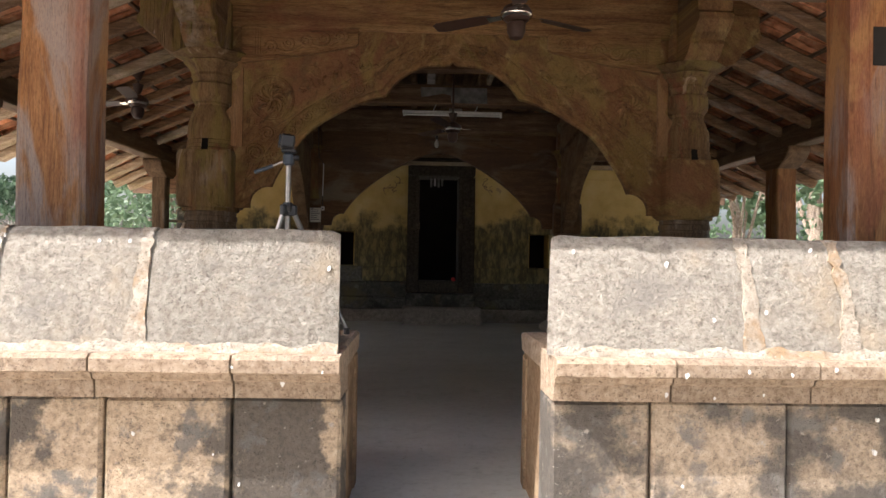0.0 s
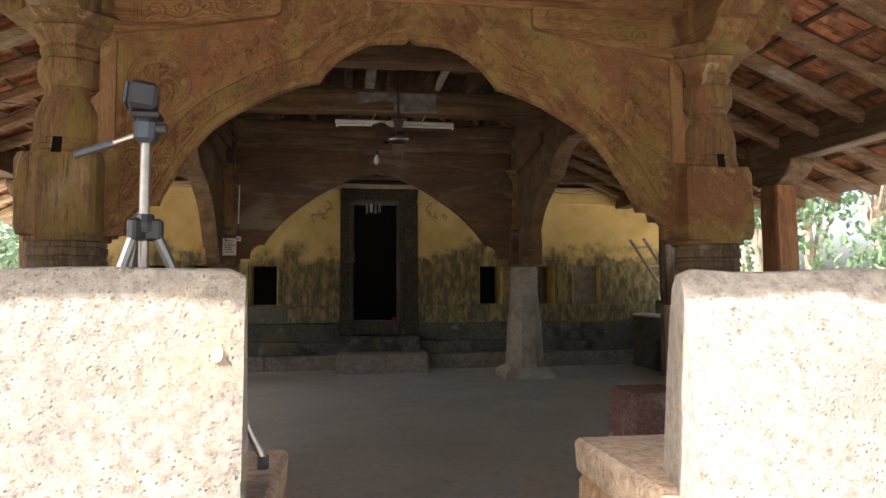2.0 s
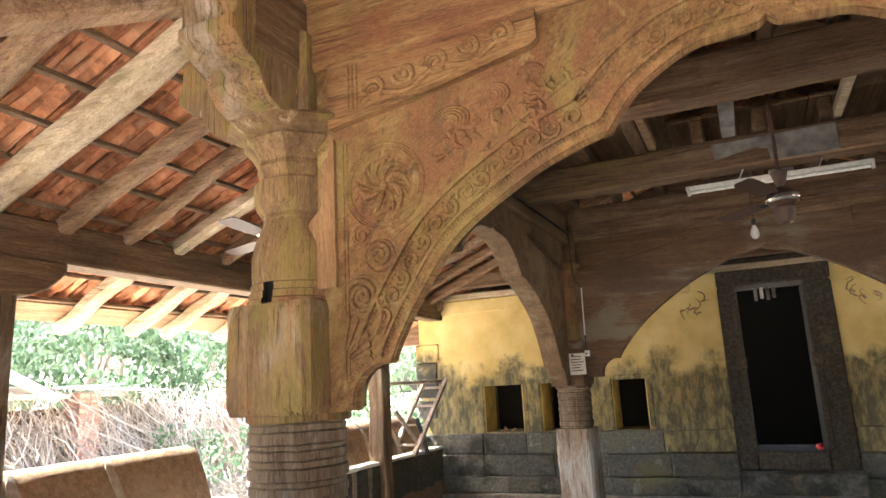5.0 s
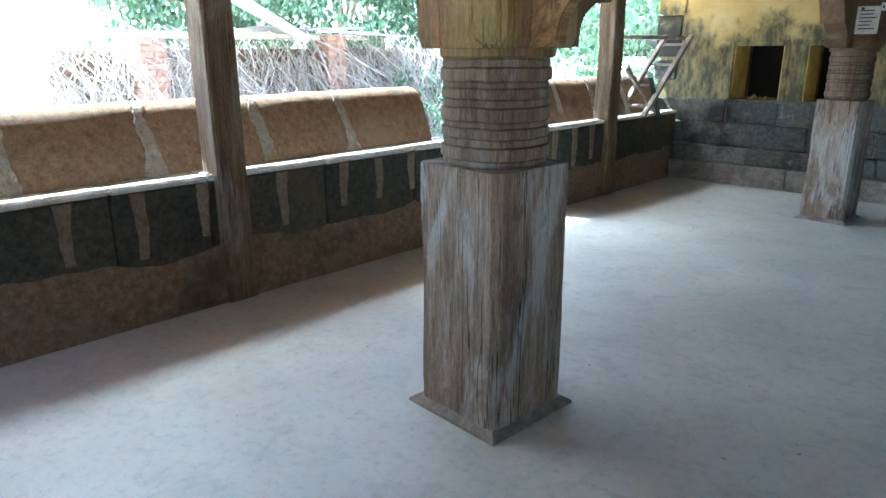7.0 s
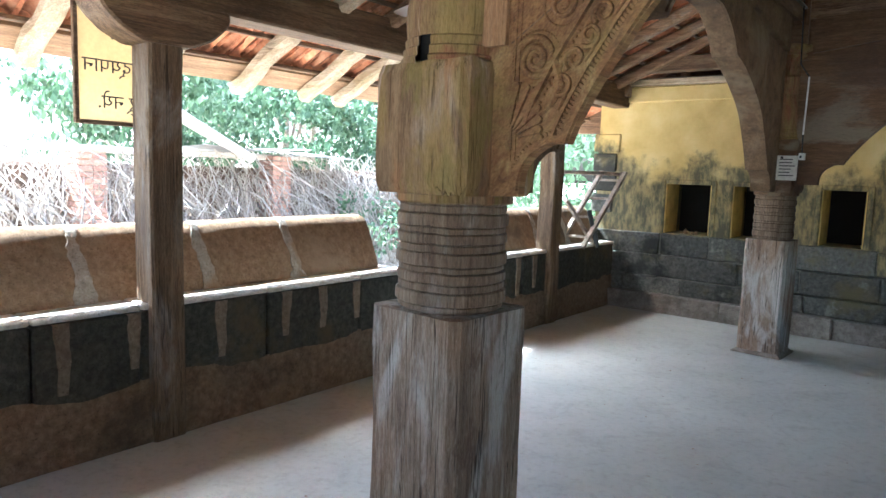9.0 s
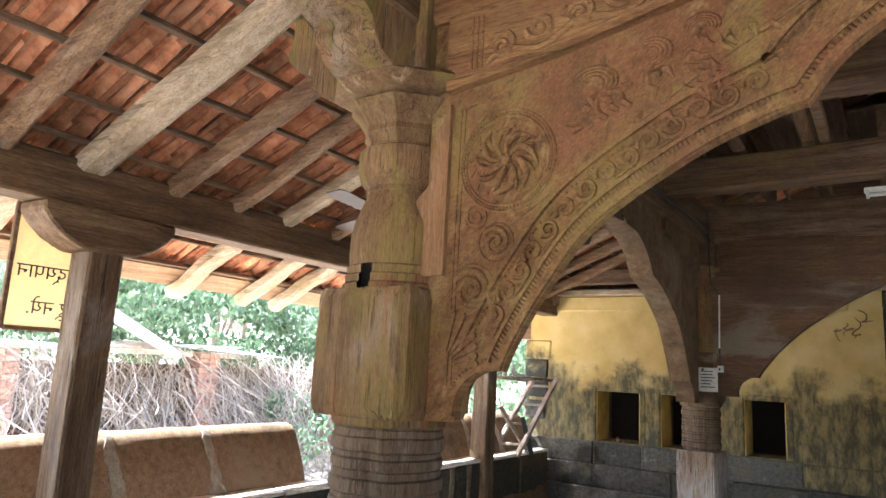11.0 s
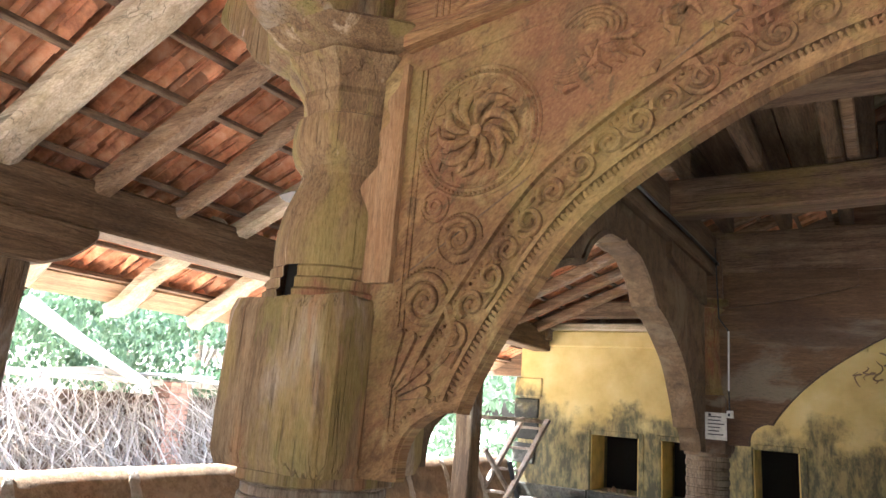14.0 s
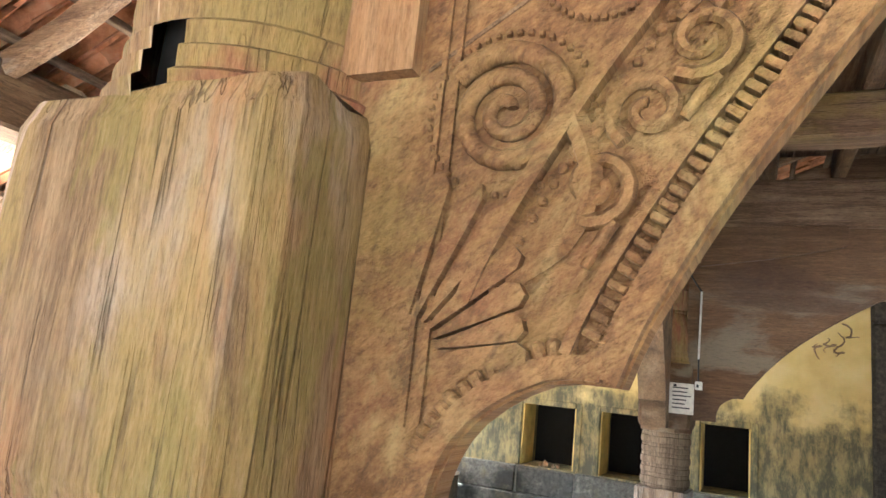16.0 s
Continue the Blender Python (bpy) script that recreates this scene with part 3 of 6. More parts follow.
def parapet(name, m, cuts, lo, hi, inner, label, seat_mat, strips=(), front=False, off=0.08, splay=(0.0, 0.0), base_mat=None):
    """One run of parapet in a frame where u runs along it and v goes inwards; m puts it in the place."""
    wall = tagged(new(name), label, "parapet", kind="structure")
    wall.matrix_basis = Matrix.Identity(4)
    sec = backrest_section(not front)
    for a, b in zip(cuts, cuts[1:]):
        bm = bmesh.new()
        sweep(bm, sec, a + 0.003, b - 0.003, m @ Matrix.Translation((0, off, 0.69)), 0.009, 9, (splay[0] * (a == cuts[0]), splay[1] * (b == cuts[-1])), 0.03)
        part("backrest_block", bm, s_back if front else s_inner, wall, "pitted grey stone backrest block" if front else "brown dust-covered backrest block", 40)
    for c in cuts[1:-1]:
        bm = bmesh.new()
        rows = []
        sgn = 1 if front else -1
        for k, (d, h) in enumerate(curve(sec[:9] if front else sec[5:], 4)):
            w = max(0.005, 0.02 + 0.03 * (1 - h / 0.45) ** 3 + 0.012 * noise.noise(Vector((h * 40, c * 5, 6))) + random.uniform(-0.005, 0.005))
            x = c + noise.noise(Vector((h * 5, c, 2))) * 0.03 + noise.noise(Vector((h * 30, c, 3))) * 0.005
            w += 0.0 if front else 0.03 * abs(noise.noise(Vector((h * 9, c * 3, 4))))
            d += off - 0.006 * sgn
            rows.append([bm.verts.new(m @ Vector((x - w, d, 0.69 + h))), bm.verts.new(m @ Vector((x + w, d, 0.69 + h))),
                         bm.verts.new(m @ Vector((x + w, d + 0.016 * sgn, 0.69 + h))), bm.verts.new(m @ Vector((x - w, d + 0.016 * sgn, 0.69 + h)))])
        for r, s in zip(rows, rows[1:]):
            for k in range(4):
                bm.faces.new((r[k], r[(k + 1) % 4], s[(k + 1) % 4], s[k]))
        part("mortar_joint", bm, s_lime, wall, "pale lime mortar smeared over the joint")
    bm = bmesh.new()
    n = int((hi - lo) / 0.02)
    rows = []
    for k in range(n + 1):
        u = lo + 0.01 + (hi - lo - 0.03) * k / n
        w = 0.028 + 0.022 * noise.noise(Vector((u * 9, 3, 1))) + 0.01 * noise.noise(Vector((u * 40, 5, 1)))
        f = off - 0.012 - 0.008 * noise.noise(Vector((u * 7, 8, 1)))
        rows.append([bm.verts.new(m @ Vector(q)) for q in ((u, f - 0.012, 0.688), (u, f, 0.69 + w * 0.5), (u, off + 0.006, 0.69 + w), (u, off + 0.05, 0.688))])
    for r, s in zip(rows, rows[1:]):
        for k in range(4):
            bm.faces.new((r[k], r[(k + 1) % 4], s[(k + 1) % 4], s[k]))
    bm.faces.new(rows[0])
    bm.faces.new(rows[-1][::-1])
    part("mortar_fillet", bm, s_lime, wall, "pale lime fillet along the foot of the backrest", 60)
    u, k = lo, 0
    while u < hi - 0.05:
        e = min(hi, u + random.uniform(0.36, 0.55))
        e = hi if hi - e < 0.2 else e
        prof = [(0.0, 0.69), (-0.015, 0.675), (-0.015, 0.63), (0.015, 0.62), (0.02, 0.6), (0.04, 0.59), (0.045, 0.53), (0.08, 0.525), (0.3, 0.525), (0.3, 0.688)]
        part("moulding_stone", sweep(bmesh.new(), prof, u + 0.004, e - 0.004, m, 0.003, 2), s_mould, wall, soft=25)
        u, k = e, k + 1
    u = lo
    while u < hi - 0.05:
        e = min(hi, u + random.uniform(0.34, 0.62))
        e = hi if hi - e < 0.2 else e
        part("base_stone", box((u + 0.005, 0.07 + random.uniform(0, 0.012), GROUND - 0.05), (e - 0.005, 0.32, 0.526), 0.012, 0.004, m), base_mat or s_base, wall)
        u = e
    if front:
        for k in range(int((hi - lo) * 9)):
            u = random.uniform(lo + 0.03, hi - 0.05)
            if k % 3:
                d, h = random.choice(((-0.014, random.uniform(0.635, 0.67)), (0.044, random.uniform(0.535, 0.585)), (0.072, random.uniform(0.1, 0.5))))
            else:
                i, f = random.randrange(1, 4), random.random()
                d, h = off + sec[i][0] + (sec[i + 1][0] - sec[i][0]) * f, 0.69 + sec[i][1] + (sec[i + 1][1] - sec[i][1]) * f
            r, q = random.uniform(0.005, 0.011), random.uniform(-0.6, 0.6)
            fleck = [(r * random.uniform(0.5, 1.0) * math.cos(a), r * random.uniform(0.7, 1.5) * math.sin(a)) for a in (j * 0.9 for j in range(7))]
            mm = m @ Matrix.Translation((u, d, h)) @ Matrix.Rotation(q, 4, "Y")
            part("lime_splash", prism(bmesh.new(), fleck, -0.005, 0.012, mm), m_white, wall)
    part("core", box((lo + 0.012, 0.31, GROUND - 0.04), (hi - 0.012, inner - 0.1, 0.66), 0.005, 0, m), s_inner, wall)
    u = lo
    while u < hi - 0.05:
        e = min(hi, u + random.uniform(0.5, 0.8))
        e = hi if hi - e < 0.25 else e
        # Side slabs take the near-white that imitates daylight on them.
        part("seat_slab", box((u + 0.003, 0.3, 0.6 if front else 0.664), (e - 0.003, inner + (0.015 if front else 0.006), 0.695 + random.uniform(-0.004, 0.003)), 0.012, 0.003, m), s_mould if front else s_seat, wall)
        part("seat_front_stone", box((u + 0.004, inner - 0.12, -0.09), (e - 0.004, inner, 0.6 if front else 0.664), 0.012, 0.004, m), seat_mat, wall)
        u = e
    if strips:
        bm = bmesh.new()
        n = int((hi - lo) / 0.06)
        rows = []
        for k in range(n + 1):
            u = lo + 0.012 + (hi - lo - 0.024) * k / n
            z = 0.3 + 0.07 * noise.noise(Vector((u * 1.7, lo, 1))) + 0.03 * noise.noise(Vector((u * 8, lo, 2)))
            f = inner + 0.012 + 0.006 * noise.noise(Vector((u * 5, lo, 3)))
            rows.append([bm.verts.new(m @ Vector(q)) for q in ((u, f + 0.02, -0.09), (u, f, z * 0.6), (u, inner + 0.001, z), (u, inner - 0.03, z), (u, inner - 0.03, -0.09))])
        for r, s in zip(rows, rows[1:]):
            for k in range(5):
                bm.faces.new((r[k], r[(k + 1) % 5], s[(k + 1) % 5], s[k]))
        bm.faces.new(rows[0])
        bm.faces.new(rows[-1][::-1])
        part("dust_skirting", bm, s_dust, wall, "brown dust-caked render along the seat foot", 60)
    for c in strips:
        bm = bmesh.new()
        rows, low = [], random.uniform(0.3, 0.42)
        for k in range(12):
            z = 0.658 - (0.658 - low) * k / 11
            w = 0.042 * (1 - 0.5 * k / 11) * (1 + 0.35 * noise.noise(Vector((c * 7, k * 0.45, 1)))) + 0.004
            x = c + 0.014 * noise.noise(Vector((c * 3, k * 0.16, 5)))
            rows.append([bm.verts.new(m @ Vector(q)) for q in ((x - w, inner - 0.01, z), (x - w * 0.8, inner + 0.007, z), (x + w * 0.8, inner + 0.007, z), (x + w, inner - 0.01, z))])
        for r, q in zip(rows, rows[1:]):
            for k in range(4):
                bm.faces.new((r[k], r[(k + 1) % 4], q[(k + 1) % 4], q[k]))
        bm.faces.new(rows[0])
        bm.faces.new(rows[-1][::-1])
        part("mortar_strip", bm, s_tan, wall, "pale mortar strip on the dark seat front")
    return wall


M_FRONT = Matrix.Translation((0, 3.2, 0))
parapet("parapet_front_1", M_FRONT, [-3.3, -2.6, -1.95, -1.3, -0.61, -0.07, 0.658], -3.3, 0.675, 0.78, "pitted stone parapet seat with lime-mortared backrest", s_inner, front=True, splay=(0.0, -0.1))
parapet("parapet_front_2", M_FRONT, [1.41, 2.19, 2.56, 3.2, 3.95, 4.75, 5.65], 1.43, 5.65, 0.78, "pitted stone parapet seat with lime-mortared backrest", s_inner, front=True, splay=(0.28, 0.0), base_mat=s_base_dark)
# West run: u along +y, v along +x.
M_WEST = Matrix(((0, 1, 0, -3.25), (1, 0, 0, 0), (0, 0, 1, 0.035), (0, 0, 0, 1)))
parapet("parapet_west_1", M_WEST, [3.65, 4.35, 5.05, 5.75, 6.45, 7.1, 7.87], 3.65, 7.97, 0.74, "brown dusty stone seat with rounded backrest facing the hall", s_seat_front,
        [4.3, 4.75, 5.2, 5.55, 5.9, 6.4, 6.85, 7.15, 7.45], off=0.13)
parapet("parapet_west_2", M_WEST, [8.95, 9.6, 10.2, 10.8, 11.52], 8.9, 11.54, 0.74, "brown dusty stone seat with rounded backrest beside the shrine wall", s_seat_front, [9.2, 9.5, 9.8, 10.05], off=0.13)
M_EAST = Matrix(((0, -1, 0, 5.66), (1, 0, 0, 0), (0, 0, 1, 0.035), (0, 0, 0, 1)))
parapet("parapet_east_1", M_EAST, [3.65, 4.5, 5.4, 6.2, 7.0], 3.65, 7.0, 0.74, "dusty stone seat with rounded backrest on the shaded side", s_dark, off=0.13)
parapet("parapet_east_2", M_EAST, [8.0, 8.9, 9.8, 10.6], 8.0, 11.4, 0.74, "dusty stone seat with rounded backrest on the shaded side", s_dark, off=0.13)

# ---- shrine wall ----
WALL_Y = 11.617
NICHES = [(-1.97, -1.48), (-1.26, -0.83), (-0.44, -0.063), (2.726, 3.06), (3.5, 3.84), (4.11, 4.53)]
NZ0, NZ1 = 0.87, 1.41
wall = tagged(new("wall_north"), "ochre limewashed shrine wall over black mossy stone courses", "wall", kind="structure")
edges = sorted([-2.8, 5.45] + [v for n in NICHES for v in n] + [0.774, 1.848])
zones = []
for a, b in zip(edges, edges[1:]):
    if (a, b) == (0.774, 1.848):
        continue
    if (a, b) in NICHES:
        zones += [(a, b, 0.84, NZ0), (a, b, NZ1, 2.48)]
    else:
        zones.append((a, b, 0.84, 2.48))
zones.append((0.774, 1.848, 2.6, 2.72))
bm = bmesh.new()
for a, b, z0, z1 in zones:
    cbox(bm, (a, WALL_Y, z0), (b, WALL_Y + 0.5, z1), 0.0005)
part("plaster_face", bm, m_yellow, wall)
part("plaster_offset", box((-2.72, WALL_Y - 0.03, 2.3), (0.5, WALL_Y + 0.02, 2.47), 0.012, 0.004), m_yellow, wall)
part("plaster_offset", box((2.1, WALL_Y - 0.03, 2.3), (5.4, WALL_Y + 0.02, 2.47), 0.012, 0.004), m_yellow, wall)
for n, (a, b) in enumerate(NICHES):
    bm = bmesh.new()
    deep = 0.14 if n == 5 else 0.62
    if n == 5:
        cbox(bm, (a - 0.01, WALL_Y + 0.14, NZ0 - 0.01), (b + 0.01, WALL_Y + 0.3, NZ1 + 0.01), 0.001)
        part("blind_niche_back", bm, s_skirt, wall)
    elif n == 4:
        part("lit_niche_slat", box((a + 0.02, WALL_Y + 0.45, NZ0), (a + 0.09, WALL_Y + 0.5, NZ1), 0.004), m_lime_white, wall)
        cbox(bm, (a + 0.12, WALL_Y + 0.4, NZ0 - 0.01), (b + 0.02, WALL_Y + 0.46, NZ1 + 0.01), 0.002)
        part("niche_back", bm, s_skirt, wall)
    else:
        # Niche depth is imitated by a near-black back carrying the shade.
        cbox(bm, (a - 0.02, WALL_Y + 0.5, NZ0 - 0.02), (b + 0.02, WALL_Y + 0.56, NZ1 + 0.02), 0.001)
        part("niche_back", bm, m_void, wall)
    for x0, x1 in ((a - 0.002, a + 0.012), (b - 0.012, b + 0.002)):
        part("niche_reveal", box((x0, WALL_Y + 0.004, NZ0), (x1, WALL_Y + (0.13 if n == 5 else 0.38), NZ1), 0.003), m_ochre, wall)
    for lo, hi in (((a - 0.055, WALL_Y - 0.012, NZ0), (a - 0.004, WALL_Y + 0.02, NZ1 + 0.05)), ((b + 0.004, WALL_Y - 0.012, NZ0), (b + 0.055, WALL_Y + 0.02, NZ1 + 0.05)),
                   ((a, WALL_Y - 0.012, NZ1), (b, WALL_Y + 0.02, NZ1 + 0.05))):
        part("niche_surround", box(lo, hi, 0.008, 0.003), m_yellow, wall)
for x, z, s in ((-1.75, 0.875, 0.03), (-1.68, 0.872, 0.022), (-1.8, 0.872, 0.018), (-1.63, 0.872, 0.025)):
    bm = bmesh.new()
    bmesh.ops.create_icosphere(bm, subdivisions=1, radius=s, matrix=Matrix.Translation((x, WALL_Y + 0.08, z + s * 0.5)))
    for v in bm.verts:
        v.co += noise.noise_vector(v.co * 30) * s * 0.5
    tagged(part("rubble_stone", bm, s_inner), "small broken stone lying in the niche", "stone", "niche rubble")
# Stone courses under the plaster, with a plastered skirting.
for z0, z1, y0, mat, w0, w1 in ((0.62, 0.86, WALL_Y - 0.035, s_dark, 0.5, 0.95), (0.38, 0.62, WALL_Y - 0.06, s_dark, 0.5, 0.9), (0.2, 0.38, WALL_Y - 0.11, s_dark, 0.4, 0.8), (-0.02, 0.2, WALL_Y - 0.19, s_skirt, 0.6, 1.1)):
    u = -2.86
    while u < 5.4:
        e = u + random.uniform(w0, w1)
        if u < 0.774 < e or 0.774 - e < 0.2 and e < 0.774:
            e = 0.774
        if u >= 0.774 and u < 1.848:
            u = 1.848
            continue
        e = min(e, 5.5)
        part("stone_block", box((u + 0.002, y0 + random.uniform(-0.016, 0.016), z0 + 0.002 + random.uniform(-0.01, 0.01) * (z0 > 0)), (e - 0.002, WALL_Y + 0.45, z1 - 0.002), 0.01, 0.008), m_yellow if z0 == 0.62 and u > -0.45 else mat, wall)
        u = e
    for a, b in ((-2.85, 0.77), (1.852, 5.45)):
        part("mortar_bed", box((a, y0 + 0.024, z0 + 0.004), (b, WALL_Y + 0.4, z1 - 0.004), 0.003), s_bed, wall, "worn grey mortar between the courses")
for z in (1.05, 1.3, 1.52, 1.75):
    part("quoin_stone", box((-2.86, WALL_Y - 0.02, z), (-2.86 + random.uniform(0.22, 0.4), WALL_Y + 0.3, z + 0.21), 0.014, 0.006), s_dark if z < 1.6 else m_yellow, wall)
part("wall_plate", timber(bmesh.new(), (-2.85, WALL_Y - 0.02, 2.515), (5.5, WALL_Y - 0.02, 2.515), 0.11, 0.075, 0.01, 14), w_pale, wall, "pale split pole along the wall top")
# Crack marks beside the doorway.
for side in (-1, 1):
    for k in range(4):
        x, z = 1.3 + side * (0.68 + 0.07 * k), 2.28 - 0.05 * k
        pts = []
        for j in range(16):
            pts.append((x, WALL_Y - 0.001, z))
            x += 0.022 * math.sin(j * 0.7 + k * 2.0 + side) + random.uniform(-0.014, 0.014)
            z += 0.016 * math.cos(j * 0.5 + k * 1.3) - 0.008 + random.uniform(-0.012, 0.012)
        part("plaster_crack", tube(bmesh.new(), pts, [0.003 + 0.005 * math.sin(math.pi * j / 15) for j in range(16)], 5), s_inner, wall)

# ---- doorway ----
door = tagged(new("door_1"), "dark oiled stone doorway into the unlit shrine", "doorway", kind="structure")
for nm, lo, hi in (("jamb", (0.774, WALL_Y - 0.06, 0.45), (0.957, WALL_Y + 0.5, 2.31)), ("jamb", (1.589, WALL_Y - 0.06, 0.45), (1.848, WALL_Y + 0.5, 2.31)),
                   ("lintel", (0.774, WALL_Y - 0.065, 2.312), (1.848, WALL_Y + 0.5, 2.6)), ("threshold", (0.958, WALL_Y - 0.09, 0.45), (1.588, WALL_Y + 0.5, 0.64))):
    part(nm, box(lo, hi, 0.02, 0.006), s_door, door)
for x0, x1 in ((0.9, 0.955), (1.591, 1.65)):
    part("jamb_fillet", box((x0, WALL_Y - 0.085, 0.66), (x1, WALL_Y - 0.05, 2.3), 0.01, 0.003), s_door, door)
    part("jamb_boss", box((x0 - 0.03, WALL_Y - 0.1, 1.45), (x1 + 0.02, WALL_Y - 0.05, 1.58), 0.015, 0.003), s_door, door)
# The unlit shrine room's darkness is painted with near-black walls.
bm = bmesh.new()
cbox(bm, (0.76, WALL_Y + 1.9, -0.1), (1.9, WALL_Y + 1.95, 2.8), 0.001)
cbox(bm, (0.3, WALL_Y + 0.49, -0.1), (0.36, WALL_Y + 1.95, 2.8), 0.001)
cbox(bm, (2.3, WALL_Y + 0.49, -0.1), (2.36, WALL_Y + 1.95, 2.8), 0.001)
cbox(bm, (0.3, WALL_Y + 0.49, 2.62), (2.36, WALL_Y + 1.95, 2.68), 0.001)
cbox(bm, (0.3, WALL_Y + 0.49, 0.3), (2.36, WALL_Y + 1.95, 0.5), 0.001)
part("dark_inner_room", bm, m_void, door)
for k in range(4):
    part("hanging_strip", box((1.13 + 0.06 * k, WALL_Y + 0.2, 2.16 + 0.02 * (k % 2)), (1.165 + 0.06 * k, WALL_Y + 0.21, 2.3), 0.002), m_lime_white if k != 1 else m_silver, door)
plinth = tagged(new("door_plinth"), "two worn stone steps before the shrine doorway", "step", kind="structure")
part("upper_step", box((0.76, WALL_Y - 0.3, 0.2), (1.86, WALL_Y, 0.449), 0.02, 0.008), s_dark, plinth)
part("lower_step", box((0.72, WALL_Y - 0.62, -0.02), (1.93, WALL_Y - 0.01, 0.255), 0.025, 0.01), s_skirt, plinth)
bm = bmesh.new()
bmesh.ops.create_icosphere(bm, subdivisions=2, radius=0.035, matrix=Matrix.Translation((1.52, WALL_Y - 0.05, 0.672)))
for v in bm.verts:
    v.co += noise.noise_vector(v.co * 60) * 0.012
tagged(part("flower_offering", bm, m_flower), "red hibiscus flower laid on the doorway threshold", "flower")


# ---- carved pillars ----
def bracket_arm(ang, cx, cy, z0, reach, wide, scale=1.0):
    """One arm of a cross-shaped bracket capital, scrolled below."""
    line = [(0.05, 0.0), (reach * 0.5, 0.0), (reach * 0.62, 0.03), (reach * 0.72, 0.09), (reach * 0.7, 0.13), (reach * 0.86, 0.155), (reach, 0.22), (reach, 0.27), (reach * 0.93, 0.29), (reach * 0.97, 0.4), (0.05, 0.4)]
    m = Matrix.Translation((cx, cy, z0)) @ Matrix.Rotation(ang, 4, "Z")
    bm = prism(bmesh.new(), [(x, z * scale) for x, z in line], -wide / 2, wide / 2, m)
    bmesh.ops.bevel(bm, geom=bm.edges[:], offset=0.012, segments=2, affect="EDGES", profile=0.6)
    return bm


def pillar(cx, cy, size, label, low, mid, plain_foot=False, arms=(0, 90, 180, 270), top=2.96):
    p = thing("carved_pillar", label, "pillar", group="hall pillars")
    h = size / 2
    if plain_foot:
        bm = bmesh.new()
        lathe(bm, [(0.43, -0.01), (0.43, 0.06), (0.4, 0.085), (h * 1.75, 0.13)], cx, cy, 4, math.pi / 4)
        part("foot", bm, low, p)
        part("base", lathe(bmesh.new(), [(h * 1.36, 0.1), (h * 1.28, 0.3), (h * 1.18, 0.7), (h * 1.08, 0.8), (h * 0.98, 1.0)], cx, cy, 8, math.pi / 8), low, p)
    else:
        bm = bmesh.new()
        lathe(bm, [(h * 1.41 + 0.05, -0.01), (h * 1.41 + 0.04, 0.012), (h * 1.41, 0.03)], cx, cy, 4, math.pi / 4 - 0.06)
        part("foot", bm, s_skirt, p, "cement fillet round the foot")
        bm = bmesh.new()
        rows = []
        for k in range(9):
            z = 0.99 * k / 8
            g = 1 + 0.02 * noise.noise(Vector((z * 3, cx, 1)))
            ring = []
            for a, b in ((-1, -.86), (-.86, -1), (.86, -1), (1, -.86), (1, .86), (.86, 1), (-.86, 1), (-1, .86)):
                o = noise.noise_vector(Vector((a * 2, b * 2, z * 5 + cx))) * 0.006
                ring.append(bm.verts.new((cx + a * h * g + o.x, cy + b * h * g + o.y, z - 0.005)))
            rows.append(ring)
        for a, b in zip(rows, rows[1:]):
            for k in range(8):
                bm.faces.new((a[k], a[(k + 1) % 8], b[(k + 1) % 8], b[k]))
        bm.faces.new(rows[0][::-1])
        bm.faces.new(rows[-1])
        bmesh.ops.rotate(bm, cent=(cx, cy, 0), matrix=Matrix.Rotation(-0.05, 3, "Z"), verts=bm.verts)
        part("base", bm, low, p, "split grey square base")
    r = size * 0.47
    prof, z = [(r * 0.9, 0.985)], 0.99
    for k in range(12):
        e = z + (0.022, 0.046, 0.028, 0.036)[k % 4]
        g = r * (0.975, 1.025, 0.985, 1.01)[k % 4]
        prof += [(g * 0.972, z + 0.002), (g * 0.996, z + 0.005), (g, (z + e) / 2), (g * 0.994, e - 0.004), (g * 0.972, e)]
        z = e
    prof += [(r * 0.95, 1.39)]
    bm = lathe(bmesh.new(), prof, cx, cy, 40)
    for v in bm.verts:
        a = math.atan2(v.co.y - cy, v.co.x - cx)
        o = noise.noise(Vector((math.cos(a) * 3, math.sin(a) * 3, v.co.z * 14 + cx)))
        v.co = Vector((cx + (v.co.x - cx) * (1 + 0.016 * o), cy + (v.co.y - cy) * (1 + 0.016 * o), v.co.z + 0.004 * noise.noise(Vector((math.cos(a) * 2, math.sin(a) * 2, cx + v.co.z * 6)))))
    part("ringed_shaft", bm, w_ringed if not plain_foot else low, p, soft=30)
    bm = bmesh.new()
    rows = []
    sq = size * (0.5 if not plain_foot else 0.54)
    outline = []
    for a, (c0, c1) in enumerate((((-1, -1), (1, -1)), ((1, -1), (1, 1)), ((1, 1), (-1, 1)), ((-1, 1), (-1, -1)))):
        for f in (0.06, 0.1, 0.24, 0.38, 0.5, 0.62, 0.76, 0.9, 0.94):
            outline.append((c0[0] + (c1[0] - c0[0]) * f, c0[1] + (c1[1] - c0[1]) * f))
    for j in range(13):
        z = 1.385 + 0.43 * j / 12
        ring = []
        for a, c0 in outline:
            o = noise.noise(Vector((a * 2, c0 * 2, z * 3 + cx))) * 0.007 + noise.noise(Vector((a * 9, c0 * 9, z * 2.5 + cy))) * 0.006
            rr = sq + o - (0.01 if j in (0, 12) else 0)
            ring.append(bm.verts.new((cx + rr * a, cy + rr * c0, z + (noise.noise(Vector((a * 4, c0 * 4, cx))) * 0.012 if j == 12 else 0))))
        rows.append(ring)
